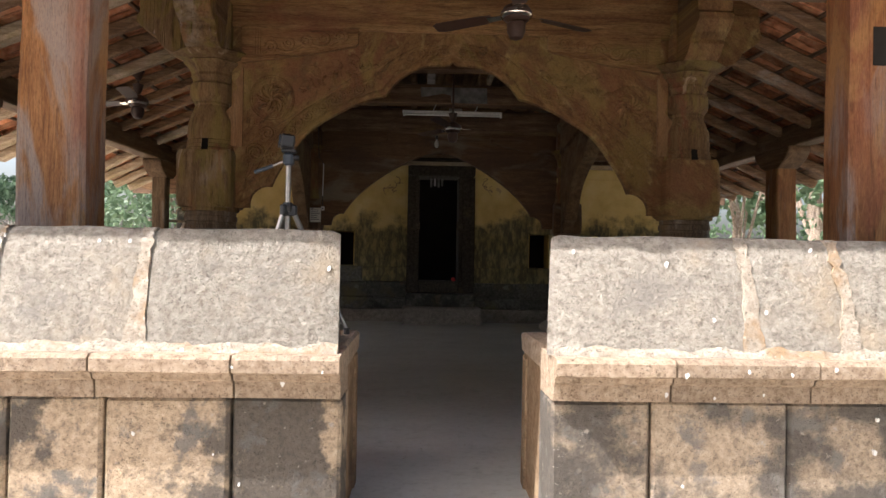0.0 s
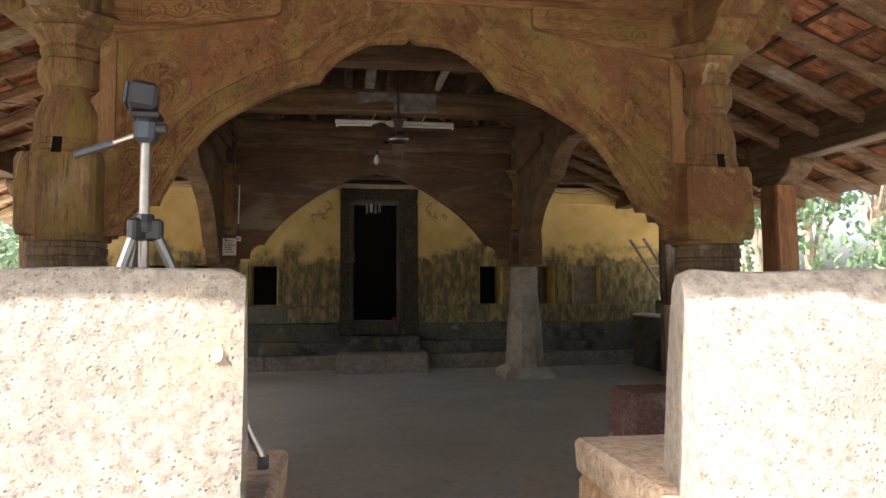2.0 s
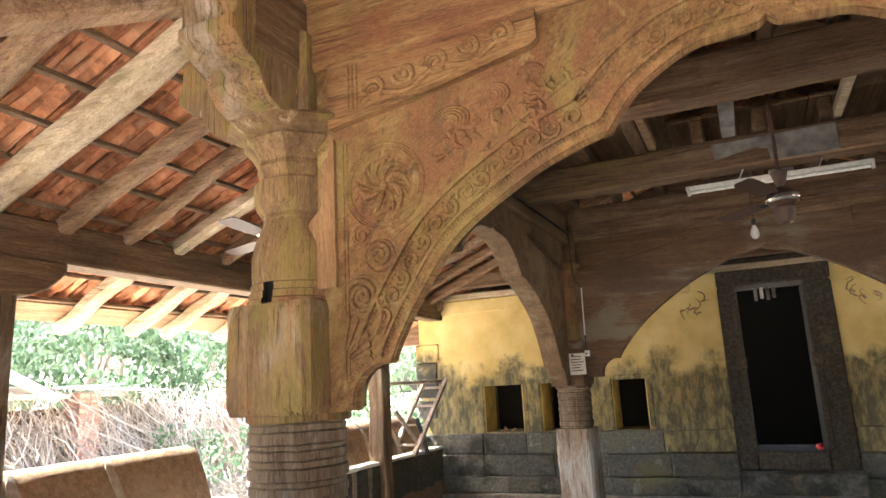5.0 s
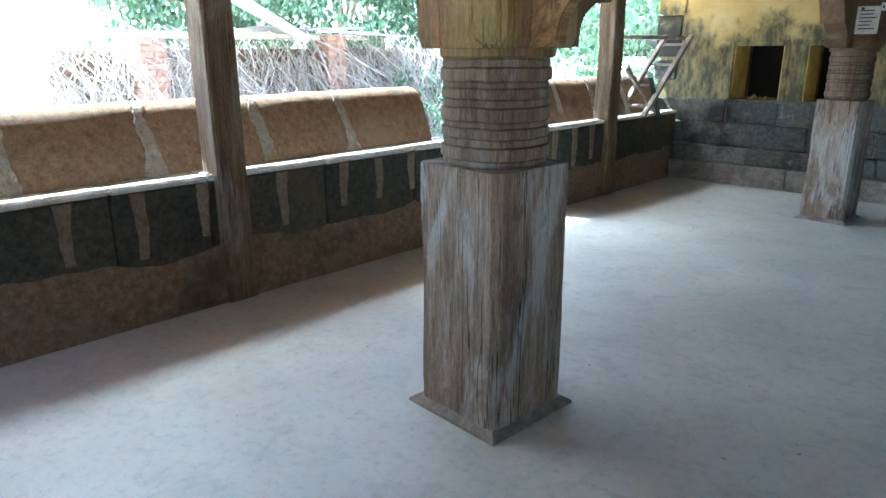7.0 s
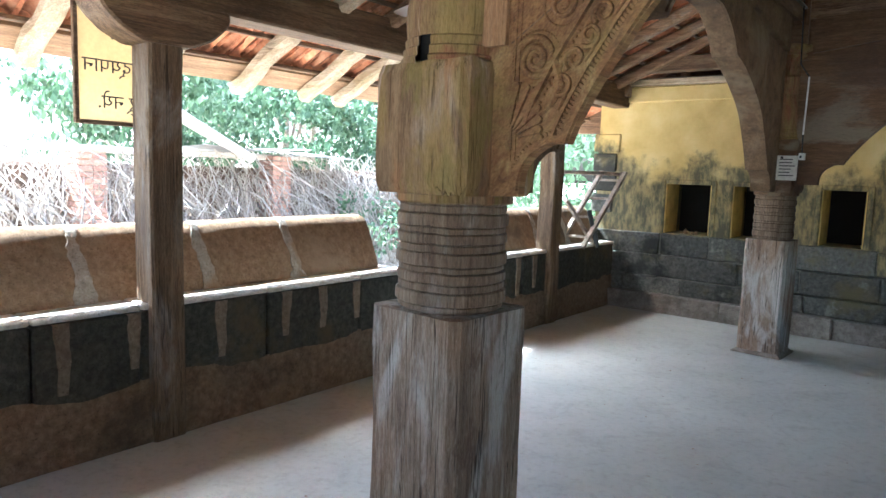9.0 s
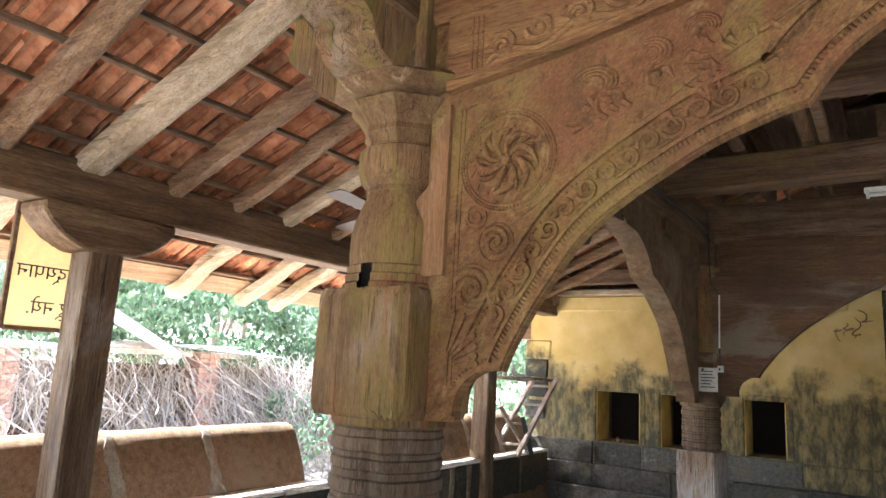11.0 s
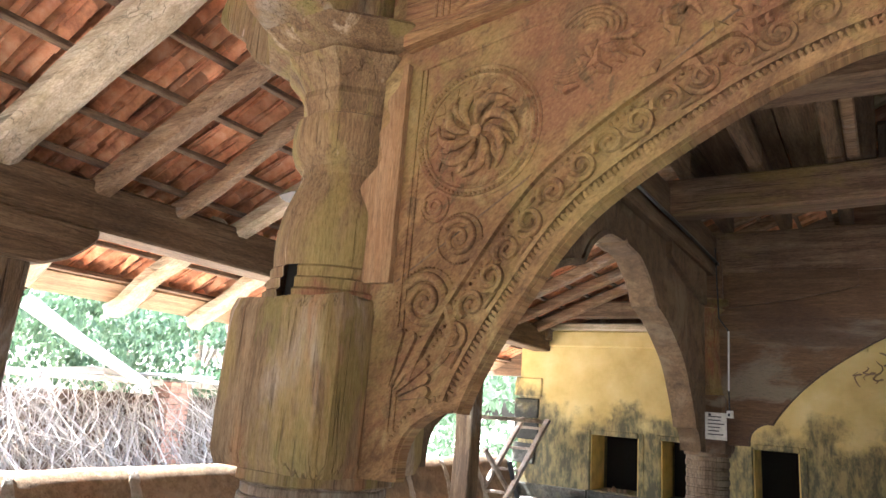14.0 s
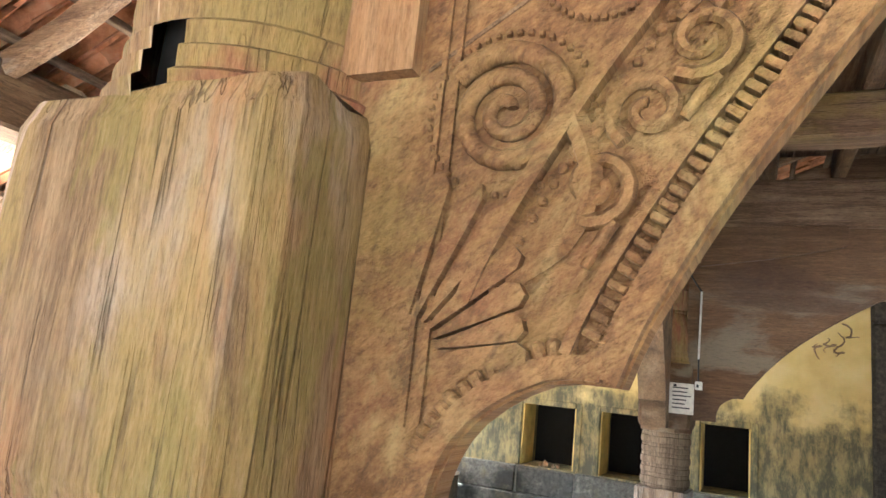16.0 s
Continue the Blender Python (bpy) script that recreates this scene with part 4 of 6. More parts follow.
    for a, b2 in zip(rows, rows[1:]):
        for q in range(36):
            bm.faces.new((a[q], a[(q + 1) % 36], b2[(q + 1) % 36], b2[q]))
    bm.faces.new(rows[0][::-1])
    bm.faces.new(rows[-1])
    bmesh.ops.rotate(bm, cent=(cx, cy, 0), matrix=Matrix.Rotation(-0.04, 3, "Z"), verts=bm.verts)
    part("block", bm, mid, p, soft=24)
    part("block_step", lathe(bmesh.new(), [(size * 0.5, 1.355), (size * 0.52, 1.36), (size * 0.52, 1.384)], cx, cy, 8, math.pi / 8), mid, p)
    # A black box puts the shade inside the peg hole.
    part("peg_hole", box((cx - 0.05, cy - size * 0.36, 1.8), (cx + 0.05, cy - size * 0.2, 1.93), 0.002), m_void, p, "black box giving the square peg hole its shade")
    k = size / 0.41
    vase = [(0.195, 1.805), (0.2, 1.83), (0.19, 1.838), (0.192, 1.862), (0.183, 1.868), (0.186, 1.893), (0.178, 1.9), (0.182, 1.94), (0.181, 2.0), (0.17, 2.06), (0.152, 2.11), (0.137, 2.145), (0.131, 2.165),
            (0.136, 2.172), (0.134, 2.188), (0.143, 2.194), (0.16, 2.215), (0.17, 2.245), (0.172, 2.29), (0.168, 2.325), (0.15, 2.335), (0.148, 2.345)]
    bm = lathe(bmesh.new(), [(a * k, b) for a, b in vase], cx, cy, 48)
    hole = [f for f in bm.faces if len(f.verts) == 4 and 1.815 < f.calc_center_median().z < 1.9 and abs(f.calc_center_median().x - cx) < 0.14 * (cy - f.calc_center_median().y)]
    bmesh.ops.delete(bm, geom=hole, context="FACES_ONLY")
    part("vase_shaft", bm, w_turned, p, "turned vase-shaped shaft with mossy stain", 32)
    cap = [(0.148, 2.34), (0.156, 2.37), (0.166, 2.39), (0.162, 2.41), (0.185, 2.45), (0.215, 2.48), (0.225, 2.495), (0.2, 2.505), (0.26, 2.53), (0.3, 2.555), (0.285, 2.57)]
    part("capital", lathe(bmesh.new(), [(a * k, b) for a, b in cap], cx, cy, 8, math.pi / 8), w_turned, p, "faceted lotus capital", 25)
    for a in arms:
        part("bracket_arm", bracket_arm(radians(a), cx, cy, 2.555, 0.55 * k, 0.26 * k, (top - 2.555) / 0.4), mid, p)
    part("bracket_core", box((cx - 0.16, cy - 0.16, 2.55), (cx + 0.16, cy + 0.16, top), 0.02, 0.004), mid, p)
    return p


PA, PB, PC, PD = (-0.67, 6.13), (3.05, 6.11), (-0.6, 10.5), (3.06, 10.45)
pillar(*PA, 0.41, "grey weathered wooden pillar with mossy turned shaft", w_pillar_low, w_pillar, arms=(180, 270))
pillar(*PB, 0.41, "ochre-stained wooden pillar with split block", w_pillar_low, w_carved, arms=(0, 270))
pillar(*PC, 0.34, "weathered wooden pillar with a long split base", w_pillar_low, w_inner, arms=(180, 90))
pillar(*PD, 0.36, "dusty grey pillar on a flared foot", s_plinth, w_inner, True, arms=(0, 90))


# ---- cusped arches ----
HALF = 1.86


def arch_line(k=1.0, cusp=True):
    """Underside of half an arch from its crown outwards: distance from the axis, height."""
    if cusp:
        a = curve([(0, 2.558), (0.035, 2.532), (0.13, 2.525), (0.25, 2.505), (0.42, 2.4), (0.52, 2.275)], 8)
        b = curve([(0.52, 2.275), (0.62, 2.25), (0.81, 2.172), (1.09, 1.996), (1.257, 1.786), (1.35, 1.632), (1.383, 1.555)], 8)
    else:
        a = curve([(0, 2.52), (0.05, 2.5), (0.2, 2.47), (0.4, 2.39)], 4)
        b = curve([(0.4, 2.39), (0.66, 2.25), (0.95, 2.05), (1.15, 1.87), (1.29, 1.7), (1.34, 1.62)], 4)
    e = b[-1][0]
    c = curve([(e, b[-1][1]), (e + 0.065, b[-1][1] - 0.003), (e + 0.13, b[-1][1] - 0.045), (e + 0.16, b[-1][1] - 0.1), (e + 0.165, b[-1][1] - 0.165)], 3)
    pts = a + b[1:] + c[1:] + [(1.7, c[-1][1] - 0.005)]
    return [(d * k, z) for d, z in pts], len(a), len(a) + len(b) - 1


def offset_line(line, w):
    """The line moved outwards (up and away from the opening) by w, with no folds at the cusps."""
    out = []
    for k, (d, z) in enumerate(line):
        a, b = line[max(0, k - 1)], line[min(len(line) - 1, k + 1)]
        tx, tz = b[0] - a[0], b[1] - a[1]
        n = math.hypot(tx, tz) or 1
        out.append((max(0.0, d - tz / n * w), z + tx / n * w))
    fine = []
    for (d0, z0), (d1, z1) in zip(line, line[1:]):
        n = max(1, int(math.hypot(d1 - d0, z1 - z0) / 0.012))
        fine += [(d0 + (d1 - d0) * q / n, z0 + (z1 - z0) * q / n) for q in range(n)]
    good = [q for q, (d, z) in enumerate(out) if min((d - x) ** 2 + (z - y) ** 2 for x, y in fine) > (0.9 * w) ** 2 or q in (0, len(out) - 1)]
    for q, r in zip(good, good[1:]):
        for k in range(q + 1, r):
            f = (k - q) / (r - q)
            out[k] = tuple(g + (h - g) * f for g, h in zip(out[q], out[r]))
    return out


def arch(label, m, k, mat, thick=0.16, cusp=True, rich=False, plank=None, head=2.78):
    """An arch of two boarded spandrels in its own frame: x across, y through (0 is the face), z up."""
    t = thing("carved_arch", label, "arch", group="hall arches")
    line, na, nb = arch_line(k, cusp)
    for s in (1, -1):
        low = [(s * d, z) for d, z in line]
        high = [(s * d, head) for d, z in line]
        part("spandrel", strip(bmesh.new(), low, high, 0, thick, m), mat, t)
        rim = line[:nb + 3]
        # rim fillets, bead rows and scrolling band follow the underside
        for a, b, y, rim in ((0.003, 0.029, -0.018, line[:nb]), (0.003, 0.024, -0.016, line[nb:nb + 11]), (0.05, 0.06, -0.014, line[:nb - 1]), (0.155, 0.17, -0.016, line[:nb - 2])) if rich else ((0.003, 0.03, -0.014, line[:nb]),):
            lo, hi = offset_line(rim, a), offset_line(rim, b)
            part("rim_fillet", strip(bmesh.new(), [(s * d, z) for d, z in lo], [(s * d, z) for d, z in hi], y, 0.01, m), mat, t)
        if rich:
            rim = line[:nb - 1]
            dense = []
            for (d0, z0), (d1, z1) in zip(rim, rim[1:]):
                n = max(1, int(math.hypot(d1 - d0, z1 - z0) / 0.004))
                dense += [(d0 + (d1 - d0) * j / n, z0 + (z1 - z0) * j / n) for j in range(n)]
            mid, outer, scroll = offset_line(dense, 0.0395), offset_line(dense, 0.142), offset_line(dense, 0.105)
            vine = {1: offset_line(dense, 0.135), -1: offset_line(dense, 0.075)}
            src = None
            for j in range(3, len(mid) - 3, 3):
                (d0, z0), (d1, z1) = mid[j - 1], mid[j + 1]
                ang = math.atan2(z1 - z0, d1 - d0)
                mm = m @ Matrix.Translation((s * mid[j][0], -0.004, mid[j][1])) @ Matrix.Rotation(-s * ang, 4, "Y")
                src = src or box((-0.004, -0.009, -0.009), (0.004, 0.006, 0.009), 0.0015)
                if isinstance(src, bmesh.types.BMesh):
                    src = part("dentil", src, mat, t)
                    src.matrix_local = mm
                else:
                    o = new("dentil", src.data)
                    o.parent = t
                    o.matrix_local = mm
            bm = bmesh.new()
            for j in range(3, len(outer) - 3, 4):
                cbox(bm, (-0.0045, -0.005, -0.0045), (0.0045, 0.005, 0.0045), 0.002, 0, m @ Matrix.Translation((s * outer[j][0], -0.004, outer[j][1])))
            part("bead_moulding", bm, mat, t)["kind"] = "stuff"
            j, flip = 14, 1
            while j < len(scroll) - 18:
                d, z = scroll[j]
                if abs(d - 0.5) < 0.13 or d < 0.06:
                    j += 6
                    continue
                (d0, z0), (d1, z1) = scroll[j - 1], scroll[j + 1]
                ang = math.atan2(z1 - z0, d1 - d0)
                pts = []
                for q in range(22):
                    th, rr = flip * q * 0.42 + ang, 0.036 * (1 - q / 26)
                    pts.append((s * (d + rr * math.cos(th)), -0.006, z + rr * math.sin(th)))
                part("vine_scroll", tube(bmesh.new(), pts, 0.0085, 6, 0.6, m), mat, t, soft=60)
                w = vine[flip]
                run = [w[i] for i in range(j + 5, min(len(w), j + 17), 2)]
                if min(abs(p[0] - 0.52) for p in run) > 0.1:
                    part("vine_stem", tube(bmesh.new(), [(s * p[0], -0.003, p[1]) for p in run], 0.008, 6, 0.7, m), mat, t, soft=60)
                j, flip = j + 17, -flip
            # straight groove moulding from foot to crown, and border by the pillar
            part("board_joint", tube(bmesh.new(), [(s * 1.6, 0.0, 1.865), (s * 1.22, 0.0, 2.114), (s * 0.82, 0.0, 2.385), (s * 0.5, 0.0, 2.57)], 0.0028, 4, 1, m), w_beam_y, t, "dark joint between the boards")
            for off in (0.0, 0.016):
                part("border_line", tube(bmesh.new(), [(s * (1.585 - off), -0.002, 1.5), (s * (1.575 - off), -0.002, 2.44), (s * (1.2 - off), -0.002, 2.5)], 0.004, 4, 1, m), mat, t)
            for (d, z, R, turns, flip) in ((1.506, 1.811, 0.068, 2.4, 1), (1.421, 1.964, 0.05, 2.0, 1), (1.5, 2.05, 0.032, 1.6, -1)):
                pts = []
                n = int(turns * 18)
                for q in range(n):
                    th = flip * (q / 18 * 2 * math.pi) + 0.6
                    rr = R * (1 - 0.93 * q / n)
                    pts.append((s * (d + rr * math.cos(th)), -0.006, z + rr * math.sin(th)))
                part("spiral", tube(bmesh.new(), pts, R * 0.18, 8, 0.5, m), mat, t, "deep carved spiral volute", 60)
                bm = bmesh.new()
                for q in range(46):
                    th = q / 46 * 2 * math.pi
                    cbox(bm, (-0.003, -0.004, -0.003), (0.003, 0.003, 0.003), 0.001, 0, m @ Matrix.Translation((s * (d + R * 1.25 * math.cos(th)), -0.003, z + R * 1.25 * math.sin(th))))
                part("bead_ring", bm, mat, t)["kind"] = "stuff"
            # tail of the large volute and its fan of leaves
            part("volute_stem", tube(bmesh.new(), [(s * d, -0.004, z) for d, z in curve([(1.44, 1.80), (1.42, 1.74), (1.44, 1.68), (1.49, 1.64)], 5)], 0.014, 6, 0.5, m), mat, t)
            for q, L in enumerate((0.185, 0.185, 0.175, 0.155, 0.14, 0.13, 0.13)):
                a0 = radians(82 - 13 * q)
                tip = [(0.042, 0.002), (L * 0.7, 0.0096), (L * 0.93, 0.013), (L, 0.006), (L, -0.006), (L * 0.93, -0.013), (L * 0.7, -0.0096), (0.042, -0.002)]
                pts = [(s * (1.595 - (x * math.cos(a0) - z * math.sin(a0))), 1.565 + x * math.sin(a0) + z * math.cos(a0)) for x, z in tip]
                part("fan_leaf", prism(bmesh.new(), pts, -0.01 - 0.0008 * q, 0.004, m), mat, t)
            foot = offset_line([p for p in line[nb + 1:nb + 9]], 0.03)
            for q in range(len(foot) * 2 - 2):
                (d0, z0), (d1, z1) = foot[q // 2], foot[q // 2 + 1]
                u = 0.5 * (q % 2)
                mm = m @ Matrix.Translation((s * (d0 + (d1 - d0) * u), -0.003, z0 + (z1 - z0) * u)) @ Matrix.Rotation(-s * math.atan2(z1 - z0, d1 - d0), 4, "Y")
                part("foot_dentil", box((-0.006, -0.006, -0.01), (0.006, 0.006, 0.01), 0.003, 0, mm), mat, t)
            # rosette: eight swirling lobed leaves, feather fans and a beaded double ring
            cx, cz = s * 1.393, 2.235
            for R, r in ((0.172, 0.006), (0.152, 0.005)):
                part("rosette_ring", tube(bmesh.new(), [(cx + R * math.cos(q / 20 * math.pi), -0.004, cz + R * math.sin(q / 20 * math.pi)) for q in range(41)], r, 5, 1, m), mat, t)
            bm = bmesh.new()
            for q in range(78):
                a0 = q / 78 * 2 * math.pi
                cbox(bm, (-0.004, -0.006, -0.004), (0.004, 0.003, 0.004), 0.0018, 0, m @ Matrix.Translation((cx + 0.162 * math.cos(a0), -0.003, cz + 0.162 * math.sin(a0))))
            part("rosette_bead", bm, mat, t)["kind"] = "stuff"
            for q in range(8):
                a0 = q / 8 * 2 * math.pi
                stem = []
                for j in range(10):
                    u = j / 9
                    a1, rr = a0 + s * 1.05 * u * u, 0.018 + 0.1 * u
                    stem.append((cx + rr * math.cos(a1), -0.004 - 0.012 * math.sin(math.pi * u), cz + rr * math.sin(a1)))
                part("rosette_petal", tube(bmesh.new(), stem, [0.003, 0.006, 0.009, 0.011, 0.013, 0.014, 0.013, 0.011, 0.008, 0.004], 7, 1, m), mat, t, soft=60)
                for side in (0.32, 0.62):
                    a1 = a0 + s * (0.35 + side)
                    part("rosette_lobe", tube(bmesh.new(), [(cx + r0 * math.cos(a1 + s * 0.25 * w), -0.003 - 0.007 * math.sin(math.pi * w), cz + r0 * math.sin(a1 + s * 0.25 * w)) for r0, w in ((0.055 + 0.02 * side, 0.0), (0.085, 0.5), (0.112, 1.0))], [0.004, 0.013, 0.004], 6, 1, m), mat, t, soft=60)
            bm = bmesh.new()
            for q in range(16):
                a0 = (q + 0.5) / 16 * 2 * math.pi
                for j in range(-3, 4):
                    a1 = a0 + j * 0.048
                    r0, r1 = 0.116 + 0.004 * abs(j), 0.147 - 0.0025 * abs(j)
                    tube(bm, [(cx + r0 * math.cos(a0 + j * 0.02), -0.002, cz + r0 * math.sin(a0 + j * 0.02)), (cx + r1 * math.cos(a1), -0.004, cz + r1 * math.sin(a1))], 0.0028, 4, 1, m)
            part("rosette_feather", bm, mat, t)["kind"] = "stuff"
            part("rosette_eye", lathe(bmesh.new(), [(0.02, 0), (0.017, 0.012), (0.006, 0.017)], 0, 0, 10), mat, t).matrix_local = m @ Matrix.Translation((cx, 0, cz)) @ Matrix.Rotation(radians(90), 4, "X")
            for d, z, R, a0 in ((1.1, 2.44, 0.075, 0.4), (0.93, 2.5, 0.065, 1.2), (1.16, 2.36, 0.05, 2.2), (0.78, 2.55, 0.05, 0.2)):
                for k in range(4):
                    arc = [(s * (d + R * (1 - 0.2 * k) * math.cos(a0 + j * 0.28)), -0.003, z + 0.7 * R * (1 - 0.2 * k) * math.sin(a0 + j * 0.28)) for j in range(13)]
                    part("frond", tube(bmesh.new(), arc, [0.003 + 0.006 * math.sin(math.pi * j / 12) for j in range(13)], 6, 1, m), mat, t, soft=60)
            # leaf tufts on the upper field
            for q in range(90):
                d, z = random.uniform(0.62, 1.2), random.uniform(2.3, 2.6)
                if z < 2.62 - (d - 0.45) * 0.36 and z > 2.66 - (d - 0.3) * 0.62:
                    a0, L = random.uniform(0, 6.3), random.uniform(0.04, 0.08)
                    part("leaf_carving", tube(bmesh.new(), [(s * d, -0.001, z), (s * (d + L * 0.5 * math.cos(a0)), -0.007, z + L * 0.5 * math.sin(a0)), (s * (d + L * math.cos(a0 + 0.5)), -0.001, z + L * math.sin(a0 + 0.5))], [0.008, 0.014, 0.004], 6, 1, m), mat, t, soft=50)
        # carved corbel under the beam
        wedge = [(s * 1.62, 2.5), (s * 1.18, 2.56), (s * 0.76, 2.645), (s * 0.735, 2.665), (s * 0.735, head), (s * 1.62, head)]
        part("corbel", prism(bmesh.new(), wedge, -0.04, 0.02, m), plank or mat, t, "carved corbel board")
        if rich:
            for q in range(5):
                d, R = 1.4 - q * 0.135, 0.052 - 0.004 * (q % 2)
                z = 2.5 + (1.62 - d) * 0.169 + 0.082 + 0.012 * (q % 2)
                pts = [(s * (d + R * (1 - j / 32) * math.cos(j * 0.4 * (-1) ** q)), -0.043, z + R * (1 - j / 32) * math.sin(j * 0.4 * (-1) ** q)) for j in range(28)]
                part("corbel_scroll", tube(bmesh.new(), pts, 0.015, 6, 0.5, m), plank or mat, t)
            wave = [(1.46 - j * 0.018, 2.5 + (0.16 + j * 0.018) * 0.169 + 0.045 + 0.02 * math.sin(j * 0.42)) for j in range(36)]
            part("corbel_vine", tube(bmesh.new(), [(s * d, -0.042, z) for d, z in wave], 0.011, 6, 1, m), plank or mat, t, soft=60)
            bm = tube(bmesh.new(), [(s * 1.55, -0.042, 2.53), (s * 1.18, -0.042, 2.585), (s * 0.78, -0.042, 2.668)], 0.006, 5, 1, m)
            for d in (1.52, 1.5, 1.48):
                tube(bm, [(s * d, -0.042, 2.56), (s * d, -0.042, 2.75)], 0.005, 5, 1, m)
            part("corbel_moulding", bm, plank or mat, t)
            # wavy fillet board between pillar and spandrel
            prof = curve([(1.70, 1.86), (1.695, 1.98), (1.70, 2.05), (1.735, 2.12), (1.70, 2.16), (1.67, 2.2), (1.69, 2.27), (1.655, 2.3), (1.67, 2.36), (1.635, 2.4), (1.625, 2.46)], 3)
            part("fillet_board", strip(bmesh.new(), [(s * 1.61, z) for d, z in prof], [(s * d, z) for d, z in prof], -0.02, 0.06, m), w_strip, t, "bare orange fillet board with a wavy edge")
    return t


AX = 1.19
arch("ochre carved wooden arch with scrolls and rosettes", Matrix.Translation((AX, 6.06, 0)), 1.0, w_carved, 0.035, True, True, w_carved_x)
arch("smoke-darkened plain wooden arch before the shrine wall", Matrix.Translation((1.22, 10.42, 0)), 1.0, w_inner, 0.08, False)
ML = (PC[1] - PA[1]) / (2 * HALF)
for x0, sgn in ((PA[0] + 0.1, 1), (PB[0] - 0.1, -1)):
    mm = Matrix.Translation((x0, (PA[1] + PC[1]) / 2, 0)) @ Matrix.Rotation(radians(90 * sgn), 4, "Z") @ Matrix.Diagonal((ML, 1, 1, 1))
    arch("smoke-darkened carved wooden arch along the aisle", mm, 1.0, w_side, 0.15, True)

# ---- beams and boarded ceiling over the central bay ----
BEAM0, BEAM1 = 2.775, 3.12


def beam(p0, p1, w, h, mat, label, seed, name="roof_beam"):
    return tagged(part(name, timber(bmesh.new(), p0, p1, w, h, 0.006, 12, 0.06, seed), mat), label, "beam", "roof beams", "structure")


zc = (BEAM0 + BEAM1) / 2
beam((-1.2, 6.15, zc), (3.6, 6.15, zc), 0.24, BEAM1 - BEAM0, w_carved_x, "ochre stained wooden lintel over the front arch", 1)
beam((-1.0, 10.5, zc), (3.5, 10.5, zc), 0.22, BEAM1 - BEAM0, w_beam_x, "dark wooden lintel over the shrine arch", 2)
beam((-0.63, 5.7, zc - 0.02), (-0.58, 10.9, zc - 0.02), 0.2, BEAM1 - BEAM0, w_beam_y, "dark wooden lintel along the aisle", 3)
beam((3.05, 5.7, zc - 0.02), (3.04, 10.9, zc - 0.02), 0.2, BEAM1 - BEAM0, w_beam_y, "dark wooden lintel along the aisle", 4)
for n, y in enumerate((7.57, 9.12)):
    beam((-0.55, y, 3.01), (3.0, y, 3.01), 0.2, 0.23, w_beam_x, "dark squared cross beam below the ceiling boards", 5 + n)
patch = part("limewash_patch", box((0.95, 9.015, 2.91), (1.75, 9.03, 3.1), 0.004, 0.01), m_lime_white)
tagged(patch, "flaking white limewash patch on the cross beam", "paint patch", kind="structure")
HOLE = (0.55, 1.75, 7.75, 8.95)
ceiling = bmesh.new()
n = 0
x = -0.55
while x < 3.0:
    for y0, y1 in ((6.2, HOLE[2]), (HOLE[2], HOLE[3]), (HOLE[3], 10.45)):
        if y0 == HOLE[2] and HOLE[0] < x + 0.12 < HOLE[1]:
            continue
        cbox(ceiling, (x + 0.004, y0, 3.29 + random.uniform(-0.004, 0.004)), (x + 0.236, y1, 3.315), 0.004)
    x += 0.24
for k in range(9):
    x = -0.4 + k * 0.42
    for y0, y1 in ((6.2, HOLE[2]), (HOLE[2], HOLE[3]), (HOLE[3], 10.45)):
        if y0 == HOLE[2] and HOLE[0] - 0.05 < x < HOLE[1] + 0.05:
            continue
        cbox(ceiling, (x - 0.045, y0, 3.125), (x + 0.045, y1, 3.288), 0.012, 0.004)
tagged(part("ceiling", ceiling, w_beam_y), "dark joisted board ceiling with an open hatch", "ceiling", kind="structure")
for x0, x1, y0, y1, mat in ((0.5, 0.56, 7.7, 9.0, w_rafter), (1.74, 1.8, 7.7, 9.0, w_pale), (1.02, 1.12, 7.68, 9.02, m_lime_white)):
    tagged(part("hatch_bearer", box((x0, y0, 3.13), (x1, y1, 3.2), 0.008, 0.003), mat), "squared bearer across the ceiling hatch", "beam", "hatch bearers", "structure")


# ---- outer posts and their beams ----
def post(x0, x1, y0, y1, top, mat, label, cap_axis, group, notch=False, cap=True):
    p = thing("wooden_post", label, "post", group=group)
    bm = bmesh.new()
    timber(bm, ((x0 + x1) / 2, (y0 + y1) / 2, -0.005), ((x0 + x1) / 2, (y0 + y1) / 2, top), x1 - x0, y1 - y0, 0.006, 8, 0.07, x0 * 7 + y0)
    part("shaft", bm, mat, p, soft=30)
    if cap:
        prof = [(-0.35, 0.21), (-0.35, 0.16), (-0.31, 0.11), (-0.24, 0.05), (-0.13, 0.0), (0.13, 0.0), (0.24, 0.05), (0.31, 0.11), (0.35, 0.16), (0.35, 0.21)]
        m = Matrix.Translation(((x0 + x1) / 2, (y0 + y1) / 2, top - 0.002)) @ (Matrix.Rotation(radians(90), 4, "Z") if cap_axis == "y" else Matrix.Identity(4))
        bm = prism(bmesh.new(), prof, -0.12, 0.12, m)
        bmesh.ops.bevel(bm, geom=bm.edges[:], offset=0.012, segments=1, affect="EDGES")
        part("bracket_head", bm, w_beam_y, p, "dark boat-shaped bracket head")
    if notch:
        # The slot is not cut: a black box paints its shade.
        part("mortise", box((x0 + 0.1, y0 - 0.004, 1.98), (x0 + 0.2, y0 + 0.03, 2.17), 0.006), m_void, p, "black box painting an empty mortise's shade")
    return p


